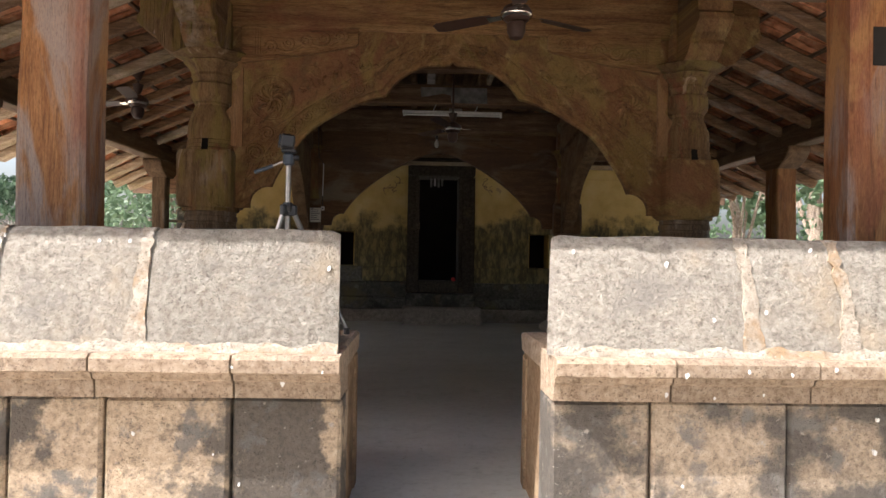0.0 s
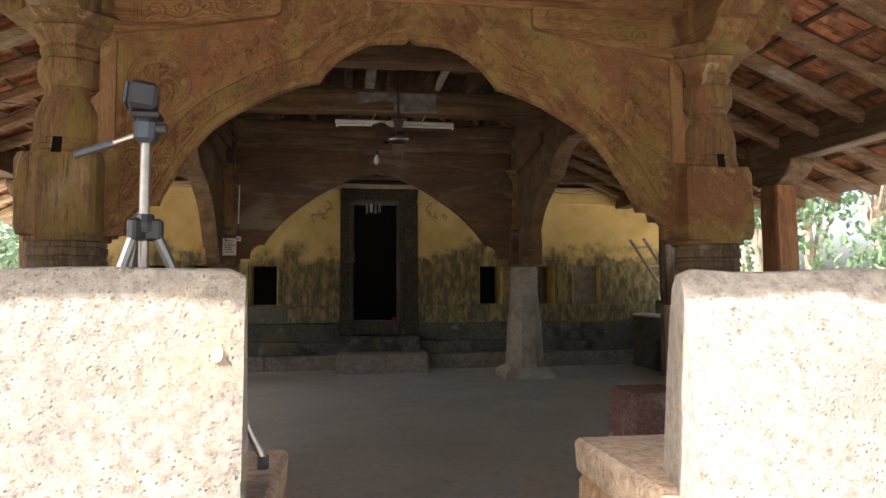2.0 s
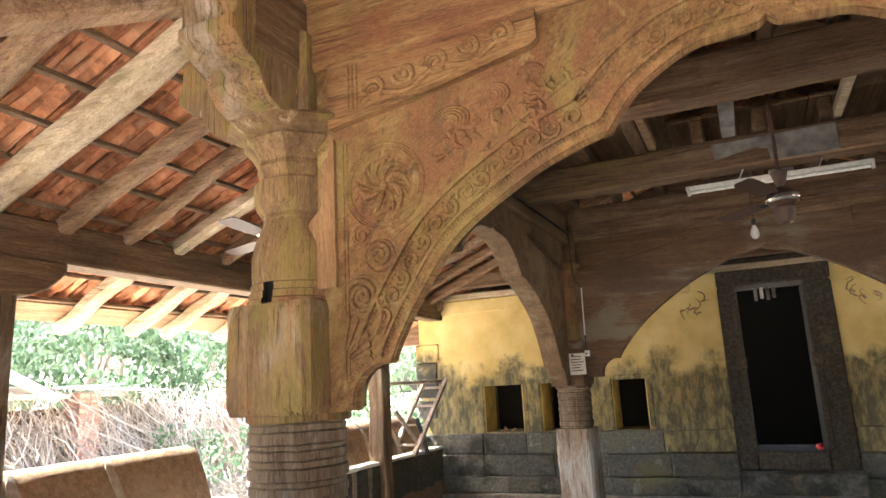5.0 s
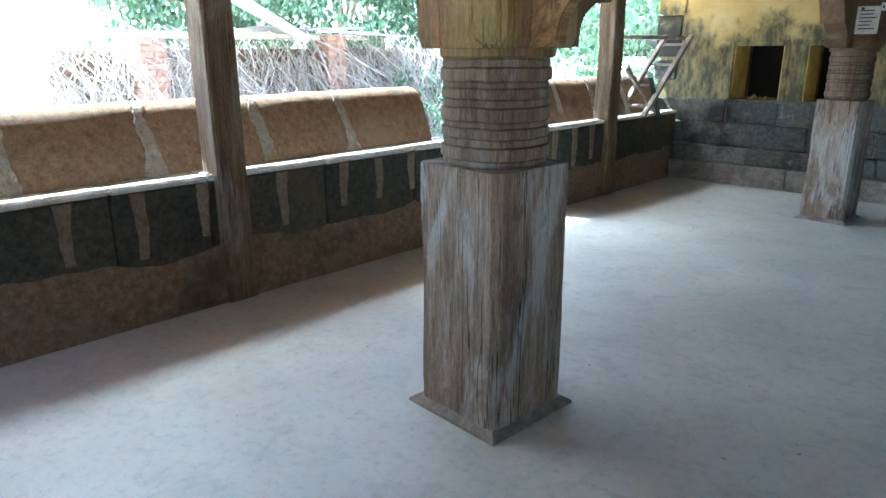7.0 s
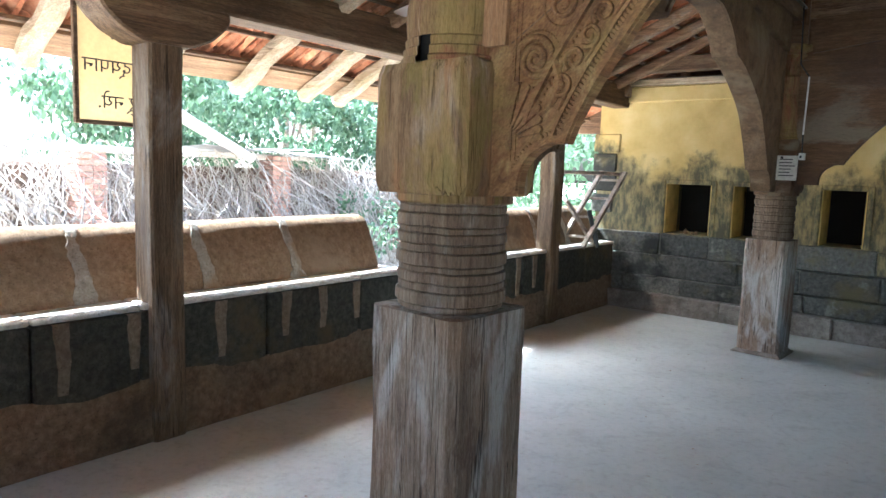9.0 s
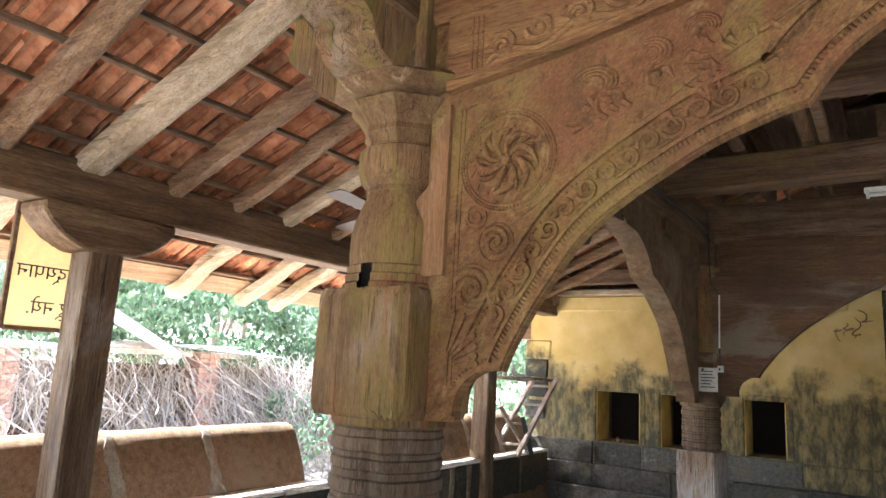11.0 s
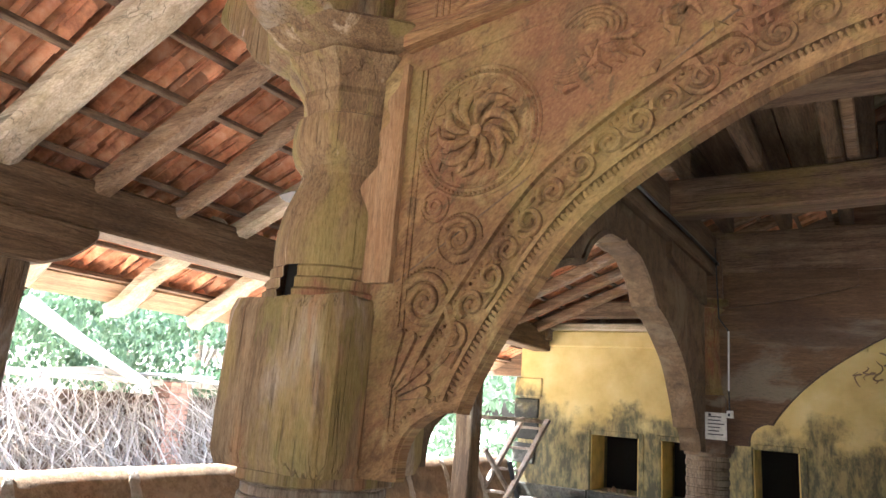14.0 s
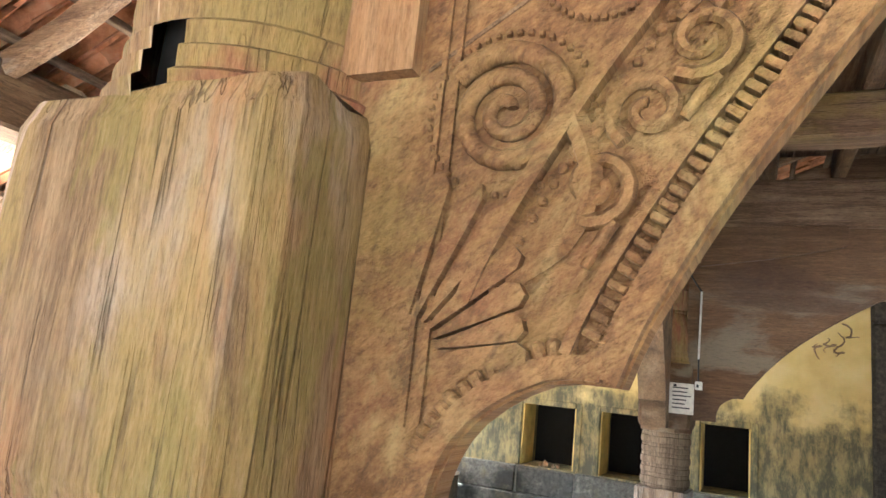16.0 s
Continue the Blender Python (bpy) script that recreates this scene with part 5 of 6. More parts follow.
post(-0.88, -0.575, 3.93, 4.15, 2.365, w_post, "orange-brown stained wooden post with grey worn grain", "x", "front posts", cap=False)
post(2.97, 3.27, 3.93, 4.15, 2.365, w_post, "orange-red stained wooden post with an empty mortise", "x", "front posts", True, False)
post(-2.64, -2.455, 5.97, 6.15, 2.04, w_post_grey, "grey weathered wooden post beside the sign board", "y", "aisle posts")
post(-2.63, -2.455, 10.0, 10.18, 2.04, w_post_grey, "grey weathered wooden post near the shrine wall", "y", "aisle posts")
post(-2.72, -2.47, 3.93, 4.2, 2.05, w_post_grey, "weathered wooden corner post", "y", "aisle posts")
post(4.82, 5.05, 3.93, 4.2, 2.05, w_post_grey, "weathered wooden corner post", "y", "aisle posts")
post(4.75, 4.97, 7.85, 8.1, 2.04, w_post, "spotted brown wooden post of the shaded aisle", "y", "aisle posts")
post(4.74, 4.94, 10.0, 10.2, 2.04, w_post_grey, "peeling whitewashed post near the shrine wall", "y", "aisle posts")
beam((-2.56, 3.3, 2.365), (-2.56, 11.7, 2.365), 0.2, 0.23, w_beam_y, "dark wooden eaves beam on bracket heads", 11)
beam((4.88, 3.3, 2.365), (4.88, 11.7, 2.365), 0.2, 0.23, w_beam_y, "dark wooden eaves beam on bracket heads", 12)
beam((-2.9, 4.07, 2.42), (5.2, 4.07, 2.42), 0.2, 0.115, w_beam_x, "dark wooden eaves beam over the entrance", 13)

# ---- roof: slopes on three sides meeting at a ridge, a little steeper past the side beams ----
SL, EX, EY = 0.415, -2.5, 4.07
EAVE = -1.02
roof_z = lambda d: 2.52 + SL * d


def slope_point(side, along, d, lift=0.0):
    """A point of a roof slope: d metres inwards of the eaves beam, at the place along it."""
    z = roof_z(d) + lift + (0.065 * d if d < 0 and side != "f" else 0.0)
    if side == "w":
        return Vector((EX + d, along, z))
    if side == "e":
        return Vector((4.82 - d, along, z))
    return Vector((along, EY + d, z))


def in_slope(side, along, d):
    if side == "w":
        return along > EY + d and d < 3.66
    if side == "e":
        return along > EY + d and d < 3.66
    return EX + d < along < 4.82 - d and d > -0.95


roof = tagged(new("roof"), "half-round clay tile roof on rough battens", "roof", kind="structure")


def tile_mesh(bm, w, l, c0, ax, sl, up):
    rows = []
    for u in (0.0, 0.5, 1.0):
        row = []
        for k in range(5):
            a = math.pi * k / 4
            g = 1.0 - 0.12 * u
            row.append(bm.verts.new(c0 + ax * (w / 2 * g * math.cos(a)) + up * (w * 0.36 * g * math.sin(a)) + sl * (l * u)))
        rows.append(row)
    for a, b in zip(rows, rows[1:]):
        for k in range(4):
            bm.faces.new((a[k], a[k + 1], b[k + 1], b[k]))


TW, TL = 0.115, 0.3
made = []
for side, lo, hi in (("w", 2.7, 12.2), ("f", -3.9, 6.3), ("e", 2.7, 12.2)):
    rest = bmesh.new()
    row = 0
    d = EAVE
    while d < 3.6:
        a = lo + (row % 2) * TW / 2
        while a < hi:
            if in_slope(side, a, d):
                ax = slope_point(side, 1, 0) - slope_point(side, 0, 0)
                sl = (slope_point(side, 0, 1) - slope_point(side, 0, 0)).normalized()
                up = ax.cross(sl)
                up = up if up.z > 0 else -up
                c0 = slope_point(side, a + random.uniform(-0.008, 0.008), d, 0.045 + random.uniform(0, 0.01)) + up * (0.02 if row % 2 else 0.0)
                near = side == "w" and 5.6 < a < 8.3 and EAVE - 0.01 < d < 1.75 and len(made) < 300
                if near:
                    made.append((c0, random.uniform(-0.05, 0.05)))
                else:
                    tile_mesh(rest, TW, TL, c0, ax * random.choice((1, 1)), (sl + up * random.uniform(-0.02, 0.03) + ax * random.uniform(-0.04, 0.04)), up)
            a += TW * 0.93
        d += TL * 0.78 * math.cos(math.atan(SL)) * 0.5
        row += 1
    part("tile_field", rest, m_tile, roof, soft=60)["kind"] = "stuff"
one = bmesh.new()
_ax, _sl = Vector((0, 1, 0)), Vector((1, 0, SL)).normalized()
tile_mesh(one, TW, TL, Vector(), _ax, _sl, -_ax.cross(_sl) if _ax.cross(_sl).z < 0 else _ax.cross(_sl))
first = part("roof_tile", one, m_tile, roof, soft=60)
first.location = made[0][0]
for c0, tw in made[1:]:
    o = first.copy()
    scene.collection.objects.link(o)
    o.location, o.rotation_euler = c0, (0, 0, tw)
# an added, unseen skin over the tiles keeps the light out
skin = bmesh.new()
for side, lo, hi in (("w", 2.65, 12.3), ("e", 2.65, 12.3)):
    for d0, d1 in ((EAVE + 0.02, 0.0), (0.0, 3.68)):
        v = [slope_point(side, EY + d0, d0, 0.11), slope_point(side, hi, d0, 0.11), slope_point(side, hi, d1, 0.11), slope_point(side, EY + d1, d1, 0.11)]
        skin.faces.new([skin.verts.new(p) for p in v])
v = [slope_point("f", EX - 0.95, -0.95, 0.11), slope_point("f", 4.82 + 0.95, -0.95, 0.11), slope_point("f", 4.82 - 3.66, 3.66, 0.11), slope_point("f", EX + 3.66, 3.66, 0.11)]
skin.faces.new([skin.verts.new(p) for p in v])
bmesh.ops.solidify(skin, geom=skin.faces[:], thickness=0.03)
part("upper_tile_layer", skin, m_tile, roof)
# Added boards close the dark roof void and keep sky light out.
for x0, x1, z0 in ((-3.8, 0.28, 2.0), (0.282, 2.378, 2.42), (2.38, 6.2, 2.0)):
    part("closing_boards", box((x0, 12.2, z0), (x1, 12.28, 4.2), 0.004), w_beam_x, roof)
# battens
for side, lo, hi in (("w", 2.7, 12.2), ("f", -3.8, 6.1), ("e", 2.7, 12.2)):
    d, k = -0.76, 0
    while d < 3.5:
        a0, a1 = (max(lo, EY + d), hi) if side != "f" else (EX + d, 4.82 - d)
        if a1 - a0 > 0.3 and (side != "f" or d > -0.93):
            part("batten", timber(bmesh.new(), slope_point(side, a0, d, 0.022), slope_point(side, a1, d, 0.022), 0.04, 0.03, 0.014, 16, 0.2, d * 5 + k), w_batten, roof)
        d += 0.27
        k += 1


# boards along the eaves, between the rafters and the last tiles
for side, lo, hi in (("w", EY - 0.9, 12.2), ("e", EY - 0.9, 12.2)):
    y = lo
    while y < hi - 0.1:
        e = min(hi, y + random.uniform(1.6, 2.4))
        bm = bmesh.new()
        q = [slope_point(side, a, d, h) for a in (y + 0.003, e - 0.003) for d, h in ((EAVE + 0.03, 0.004), (-0.79, 0.004), (-0.79, 0.026), (EAVE + 0.03, 0.026))]
        v = [bm.verts.new(p + noise.noise_vector(p * 2) * 0.008) for p in q]
        for f in ((0, 1, 2, 3), (7, 6, 5, 4), (0, 4, 5, 1), (1, 5, 6, 2), (2, 6, 7, 3), (3, 7, 4, 0)):
            bm.faces.new([v[k] for k in f])
        part("eaves_board", bm, w_eaves, roof, "plain brown board along the eaves")
        y = e


def rafter(side, along, d0, d1, w, h, mat, seed, skew=0.0):
    p0, p1 = slope_point(side, along, d0, -0.003 - h / 2), slope_point(side, along + skew, d1, -0.003 - h / 2)
    return tagged(part("rafter", timber(bmesh.new(), p0, p1, w, h, 0.014, 9, 0.2, seed), mat), "rough-hewn wooden rafter under the clay tiles", "rafter", "rafters", "structure")


for k, (y, w, mat) in enumerate(((4.6, 0.1, w_rafter), (5.05, 0.09, w_rafter), (5.5, 0.11, w_rafter), (5.93, 0.17, w_pale), (6.4, 0.1, w_rafter), (6.84, 0.075, w_rafter), (7.26, 0.1, w_pale), (7.7, 0.09, w_rafter), (8.2, 0.1, w_rafter), (8.7, 0.09, w_rafter), (9.2, 0.1, w_rafter), (9.75, 0.1, w_pale), (10.3, 0.1, w_rafter), (10.8, 0.1, w_rafter), (11.3, 0.1, w_rafter))):
    rafter("w", y, -0.04, min(3.5, y - EY - 0.05) if y < 7.5 else 3.5, w, 0.1, mat, k, 0.05 * math.sin(k * 2.1))
# Eaves rafters all take pale wood to imitate the ground's bounced light.
for k, y in enumerate((3.4, 3.9, 4.5, 5.15, 5.78, 6.5, 7.15, 7.76, 8.13, 8.74, 9.3, 9.8, 10.3, 10.8, 11.3)):
    rafter("w", y, -0.97, 0.0, 0.115, 0.1, w_pale, 40 + k, -0.04)
for k in range(17):
    a = 3.2 + 0.52 * k
    rafter("e", a, -0.97, min(3.5, max(0.15, a - EY - 0.05)) if a < 7.5 else 3.5, 0.1, 0.1, w_rafter, 80 + k)
for k in range(15):
    a = -3.2 + 0.62 * k
    dm = min(a - EX, 4.82 - a)
    rafter("f", a, -0.92, max(0.1, min(1.9, dm - 0.1)), 0.1, 0.1, w_rafter, 110 + k)
for p0, p1, s in (((EX - 0.9, EY - 0.9), (-0.75, 5.95), 1), ((4.82 + 0.9, EY - 0.9), (3.1, 5.95), 2)):
    z0, z1 = roof_z(-0.9) - 0.12, roof_z(1.75) - 0.08
    tagged(part("hip_rafter", timber(bmesh.new(), (*p0, z0), (*p1, z1 + 0.03), 0.13, 0.14, 0.012, 10, 0.15, s), w_rafter), "heavy hip rafter at the roof corner", "rafter", kind="structure")
# struts above the shrine wall
for x in (-1.9, -1.3, 3.75, 4.3):
    tagged(part("roof_strut", timber(bmesh.new(), (x, 11.75, 2.5), (x, 11.75, 2.5 + 0.25 + 0.4 * min(x + 2.5, 4.8 - x) * 0.7), 0.09, 0.09, 0.006, 3), w_rafter), "short strut on the shrine wall top", "strut", "roof struts", "structure")
beam((-2.7, 11.4, 2.66), (5.2, 11.4, 2.66), 0.14, 0.15, w_beam_x, "dark tie beam above the shrine wall", 14)
beam((-2.75, 10.75, 2.46), (-2.35, 12.1, 2.42), 0.15, 0.15, w_rafter, "round log end at the wall corner", 15)


# ---- tripod and camcorder on the front seat ----
def tripod(cx, cy, z0):
    t = thing("tripod", "silver and black camera tripod standing on the parapet seat", "tripod")
    hub = z0 + 0.54
    for a in (0, 122, 238):
        c, s = math.cos(radians(a)), math.sin(radians(a))
        foot = Vector((cx + 0.265 * c, cy + 0.165 * s, z0 + 0.012))
        top = Vector((cx + 0.02 * c, cy + 0.02 * s, hub))
        leg = part("leg", tube(bmesh.new(), [top, top.lerp(foot, 0.5)], 0.012, 8), m_silver, t)
        part("lower_leg", tube(bmesh.new(), [top.lerp(foot, 0.46), foot + Vector((0, 0, 0.01))], 0.009, 8), m_silver, leg)
        part("leg_clamp", tube(bmesh.new(), [top.lerp(foot, 0.45), top.lerp(foot, 0.52)], 0.017, 8), m_black, leg)
        part("rubber_foot", tube(bmesh.new(), [foot + Vector((0, 0, 0.016)), foot - Vector((0, 0, 0.012))], 0.013, 8), m_rubber, leg)
        part("brace", tube(bmesh.new(), [top.lerp(foot, 0.42), Vector((cx, cy, hub - 0.2))], 0.004, 6), m_black, t)
        part("shoulder", box((-0.016, -0.014, -0.03), (0.03, 0.014, 0.02), 0.006, 0, Matrix.Translation((cx + 0.01 * c, cy + 0.01 * s, hub)) @ Matrix.Rotation(radians(a), 4, "Z")), m_black, t)
    part("centre_column", tube(bmesh.new(), [(cx, cy, hub - 0.22), (cx, cy, hub + 0.2)], 0.0115, 10), m_silver, t, "polished silver column", 60)
    part("column_collar", lathe(bmesh.new(), [(0.024, hub - 0.01), (0.026, hub + 0.01), (0.02, hub + 0.03)], cx, cy, 12), m_black, t)
    hd = part("pan_head", box((cx - 0.022, cy - 0.026, hub + 0.19), (cx + 0.022, cy + 0.026, hub + 0.245), 0.01), m_grey_pl, t, "grey-blue plastic pan head")
    part("tilt_knob", tube(bmesh.new(), [(cx + 0.02, cy, hub + 0.225), (cx + 0.045, cy, hub + 0.225)], 0.012, 10), m_black, hd)
    part("head_plate", box((cx - 0.03, cy - 0.02, hub + 0.246), (cx + 0.032, cy + 0.03, hub + 0.262), 0.004), m_black, hd)
    rod = part("pan_handle", tube(bmesh.new(), [(cx - 0.01, cy, hub + 0.215), (cx - 0.07, cy - 0.015, hub + 0.185)], 0.005, 8), m_silver, t)
    part("grip", tube(bmesh.new(), [(cx - 0.065, cy - 0.014, hub + 0.187), (cx - 0.14, cy - 0.03, hub + 0.155)], 0.0085, 8), m_grey_pl, rod, "grey foam grip")
    c = thing("camcorder", "small black camcorder mounted on the tripod", "camera")
    m = Matrix.Translation((cx - 0.008, cy, hub + 0.293)) @ Matrix.Rotation(radians(12), 4, "Z") @ Matrix.Rotation(radians(6), 4, "Y")
    part("body", box((-0.028, -0.045, -0.03), (0.032, 0.05, 0.03), 0.008, 0, m), m_black, c)
    part("lens", lathe(bmesh.new(), [(0.018, 0), (0.02, 0.014), (0.014, 0.016)], 0, 0, 14), m_black, c).matrix_local = m @ Matrix.Translation((0.004, 0.05, 0)) @ Matrix.Rotation(radians(-90), 4, "X")
    part("side_screen", box((-0.036, -0.04, -0.024), (-0.029, 0.03, 0.024), 0.003, 0, m), m_grey_pl, c)


tripod(0.368, 3.79, 0.697)
blk = box((2.31, 5.6, -0.003), (2.64, 5.92, 0.54), 0.03, 0.012)
tagged(part("laterite_block", blk, s_red), "rough red laterite block standing before the pillar", "stone block")


# ---- ceiling fans ----
def ceiling_fan(x, y, z, top, turn, label):
    f = thing("ceiling_fan", label, "ceiling fan", group="ceiling fans")
    part("motor", lathe(bmesh.new(), [(0.03, z - 0.065), (0.075, z - 0.05), (0.095, z - 0.02), (0.1, z + 0.005), (0.08, z + 0.035), (0.035, z + 0.06)], x, y, 20), m_fan, f, soft=40)
    part("switch_cup", lathe(bmesh.new(), [(0.012, z - 0.172), (0.04, z - 0.16), (0.058, z - 0.12), (0.06, z - 0.07), (0.045, z - 0.055)], x, y, 18), m_fan, f, soft=40)
    part("trim_ring", lathe(bmesh.new(), [(0.088, z - 0.035), (0.1, z - 0.028), (0.104, z - 0.018), (0.094, z - 0.014)], x, y, 24), m_chrome, f, "bright metal trim ring", 40)
    part("down_rod", tube(bmesh.new(), [(x, y, z + 0.05), (x, y, top)], 0.011, 8), m_fan, f)
    part("canopy", lathe(bmesh.new(), [(0.02, z + 0.07), (0.035, z + 0.1), (0.05, z + 0.16), (0.02, z + 0.17)], x, y, 14), m_fan, f, soft=40)
    part("hook_cup", lathe(bmesh.new(), [(0.05, top), (0.055, top - 0.03), (0.02, top - 0.12)], x, y, 14), m_fan, f, soft=40)
    for k in range(3):
        m = Matrix.Translation((x, y, z - 0.012)) @ Matrix.Rotation(radians(turn + 120 * k), 4, "Z") @ Matrix.Rotation(radians(11), 4, "X")
        iron = part("blade_iron", prism(bmesh.new(), [(0.08, -0.003), (0.2, -0.003), (0.2, 0.003), (0.08, 0.003)], -0.025, 0.025, m), m_chrome, f, "plated blade iron")
        bm = bmesh.new()
        lo, hi = [(0.17, -0.04), (0.25, -0.055), (0.45, -0.06), (0.56, -0.058), (0.6, -0.04)], [(0.17, 0.04), (0.25, 0.05), (0.45, 0.055), (0.56, 0.055), (0.6, 0.035)]
        q = [[bm.verts.new(m @ Vector((a[0], a[1], 0.004))), bm.verts.new(m @ Vector((b[0], b[1], 0.004))), bm.verts.new(m @ Vector((b[0], b[1], 0.008))), bm.verts.new(m @ Vector((a[0], a[1], 0.008)))] for a, b in zip(lo, hi)]
        for r, s in zip(q, q[1:]):
            for j in range(4):
                bm.faces.new((r[j], r[(j + 1) % 4], s[(j + 1) % 4], s[j]))
        bm.faces.new(q[0])
        bm.faces.new(q[-1][::-1])
        part("blade", bm, m_fan, f)


ceiling_fan(1.31, 8.35, 2.48, 3.3, 8, "brown enamel ceiling fan hanging from the hatch")
ceiling_fan(1.54, 5.09, 2.6, 2.95, -92, "brown enamel ceiling fan over the entrance aisle")
ceiling_fan(-1.77, 7.4, 2.48, 2.8, 160, "brown enamel ceiling fan in the side aisle")

# ---- lamps, unlit ----
tl = thing("tube_light", "unlit white tube light batten hung from the cross beam", "tube light")
part("batten_body", box((0.725, 9.1, 2.795), (1.955, 9.145, 2.83), 0.006), m_white, tl)
part("tube", tube(bmesh.new(), [(0.755, 9.1, 2.778), (1.925, 9.1, 2.778)], 0.014, 10), m_white, tl, "unlit fluorescent tube", 60)
for x in (0.735, 1.93):
    part("holder", box((x, 9.075, 2.755), (x + 0.02, 9.12, 2.81), 0.004), m_white, tl)
for x in (1.1, 1.62):
    part("hanger", tube(bmesh.new(), [(x, 9.12, 2.83), (x + 0.04, 9.12, 2.91)], 0.005, 6), m_white, tl)
part("choke", box((1.3, 9.09, 2.83), (1.46, 9.14, 2.86), 0.005), m_silver, tl)
bl = thing("light_bulb", "clear unlit bulb on a hanging wire", "light bulb")
bx, by = 1.155, 9.2
part("glass", lathe(bmesh.new(), [(0.008, 2.385), (0.026, 2.4), (0.032, 2.425), (0.026, 2.455), (0.014, 2.48), (0.013, 2.49)], bx, by, 14), m_glass, bl, soft=60)
part("holder", lathe(bmesh.new(), [(0.016, 2.487), (0.018, 2.53), (0.008, 2.54)], bx, by, 12), m_black, bl)
part("wire", tube(bmesh.new(), [(bx, by, 2.54), (bx + 0.004, by, 2.72), (bx, by - 0.05, 2.9)], 0.003, 5), m_black, bl)

# ---- notice, switch and conduit on the far pillar ----
nt = thing("paper_notice", "printed white paper notice pinned to the pillar", "notice")
NX, NY, NZ = -0.57, 10.29, 1.485
part("sheet", box((NX, NY, NZ), (NX + 0.155, NY + 0.004, NZ + 0.2), 0.001), m_paper, nt)
for k in range(6):
    w = random.uniform(0.07, 0.12)
    part("text_line", box((NX + 0.02, NY - 0.001, NZ + 0.165 - k * 0.026), (NX + 0.02 + w, NY, NZ + 0.173 - k * 0.026), 0.0003), m_ink, nt)
part("emblem", box((NX + 0.025, NY - 0.001, NZ + 0.175), (NX + 0.045, NY, NZ + 0.192), 0.0003), m_ink, nt)
sw = thing("switch_box", "small white switch box on the pillar", "switch")
part("case", box((-0.41, 10.26, 1.65), (-0.365, 10.3, 1.705), 0.004), m_white, sw)
part("rocker", box((-0.4, 10.255, 1.665), (-0.385, 10.262, 1.685), 0.001), m_grey_pl, sw)
cd = thing("cable_conduit", "white electric conduit clipped up the pillar", "conduit")
part("pipe", tube(bmesh.new(), [(-0.39, 10.28, 1.7), (-0.392, 10.27, 1.85)], 0.006, 6), m_black, cd)
part("pipe", tube(bmesh.new(), [(-0.392, 10.27, 1.85), (-0.385, 10.27, 2.3)], 0.007, 6), m_white, cd)
part("pipe", tube(bmesh.new(), [(-0.385, 10.27, 2.3), (-0.45, 10.25, 2.4), (-0.46, 10.2, 2.95)], 0.006, 6), m_black, cd)
wire = thing("beam_cable", "black electric cable along the aisle beam", "cable")
part("run", tube(bmesh.new(), [(-0.48, 6.5, 2.86), (-0.475, 8.0, 2.83), (-0.47, 9.4, 2.85), (-0.46, 10.3, 2.84)], 0.012, 6), m_black, wire)


# ---- wooden stands and ladder ----
def ladder(name, rails, n, w, label, parentless=True):
    """Two rails (foot, head each) with rungs between them."""
    l = thing(name, label, "ladder")
    for a, b in rails:
        part("rail", timber(bmesh.new(), a, b, w, w * 0.7, 0.003, 4, 0.12), m_ladder, l)
    for k in range(n):
        u = (k + 0.55) / n
        p, q = Vector(rails[0][0]).lerp(Vector(rails[0][1]), u), Vector(rails[1][0]).lerp(Vector(rails[1][1]), u)
        part("rung", timber(bmesh.new(), p, q, w * 0.55, w * 0.5, 0.002, 2, 0.15), m_ladder, l)
    return l


ladder("short_ladder", (((5.4, 10.95, 0.71), (4.86, 11.3, 1.78)), ((5.62, 10.98, 0.71), (5.08, 11.33, 1.8))), 4, 0.06, "short bleached wooden ladder leaning on the shrine wall")
ladder("trestle", (((-2.78, 10.72, 0.7), (-2.64, 11.4, 1.52)), ((-2.52, 10.78, 0.7), (-2.38, 11.45, 1.52))), 4, 0.055, "broken bleached wooden trestle propped on the seat")
tb = thing("timber_brace", "loose bleached timber pieces leaning beside the trestle", "timber")
part("stick", timber(bmesh.new(), (-2.95, 10.75, 1.5), (-2.45, 11.5, 1.5), 0.05, 0.04, 0.004, 3), m_ladder, tb)
part("stick", timber(bmesh.new(), (-2.6, 11.2, 0.7), (-2.75, 10.8, 1.2), 0.05, 0.04, 0.004, 3), m_ladder, tb)
part("stick", timber(bmesh.new(), (-2.45, 11.0, 0.7), (-2.55, 10.95, 1.1), 0.05, 0.05, 0.004, 3), m_black, tb)
cb = box((5.2, 10.9, 0.69), (5.5, 11.25, 0.92), 0.02, 0.02)
tagged(part("cloth_bundle", cb, s_dark), "dark bundle stored under the leaning ladder", "bundle")

# ---- painted sign board behind the aisle post ----
sg = thing("sign_board", "cream painted sign board with dark Marathi lettering", "sign")
SX, SY0, SY1, SZ0, SZ1 = -2.78, 5.77, 6.13, 1.66, 2.27
bm = bmesh.new()
grid = [[bm.verts.new((SX - 0.004 + 0.003 * noise.noise(Vector((a, b, 1))), SY0 + (SY1 - SY0) * a / 6, SZ0 + (SZ1 - SZ0) * b / 10)) for a in range(7)] for b in range(11)]
for r, q in zip(grid, grid[1:]):
    for k in range(6):
        bm.faces.new((r[k], r[k + 1], q[k + 1], q[k]))
part("sheet", bm, m_sign, sg, "thin cream sheet with daylight behind it", 60)
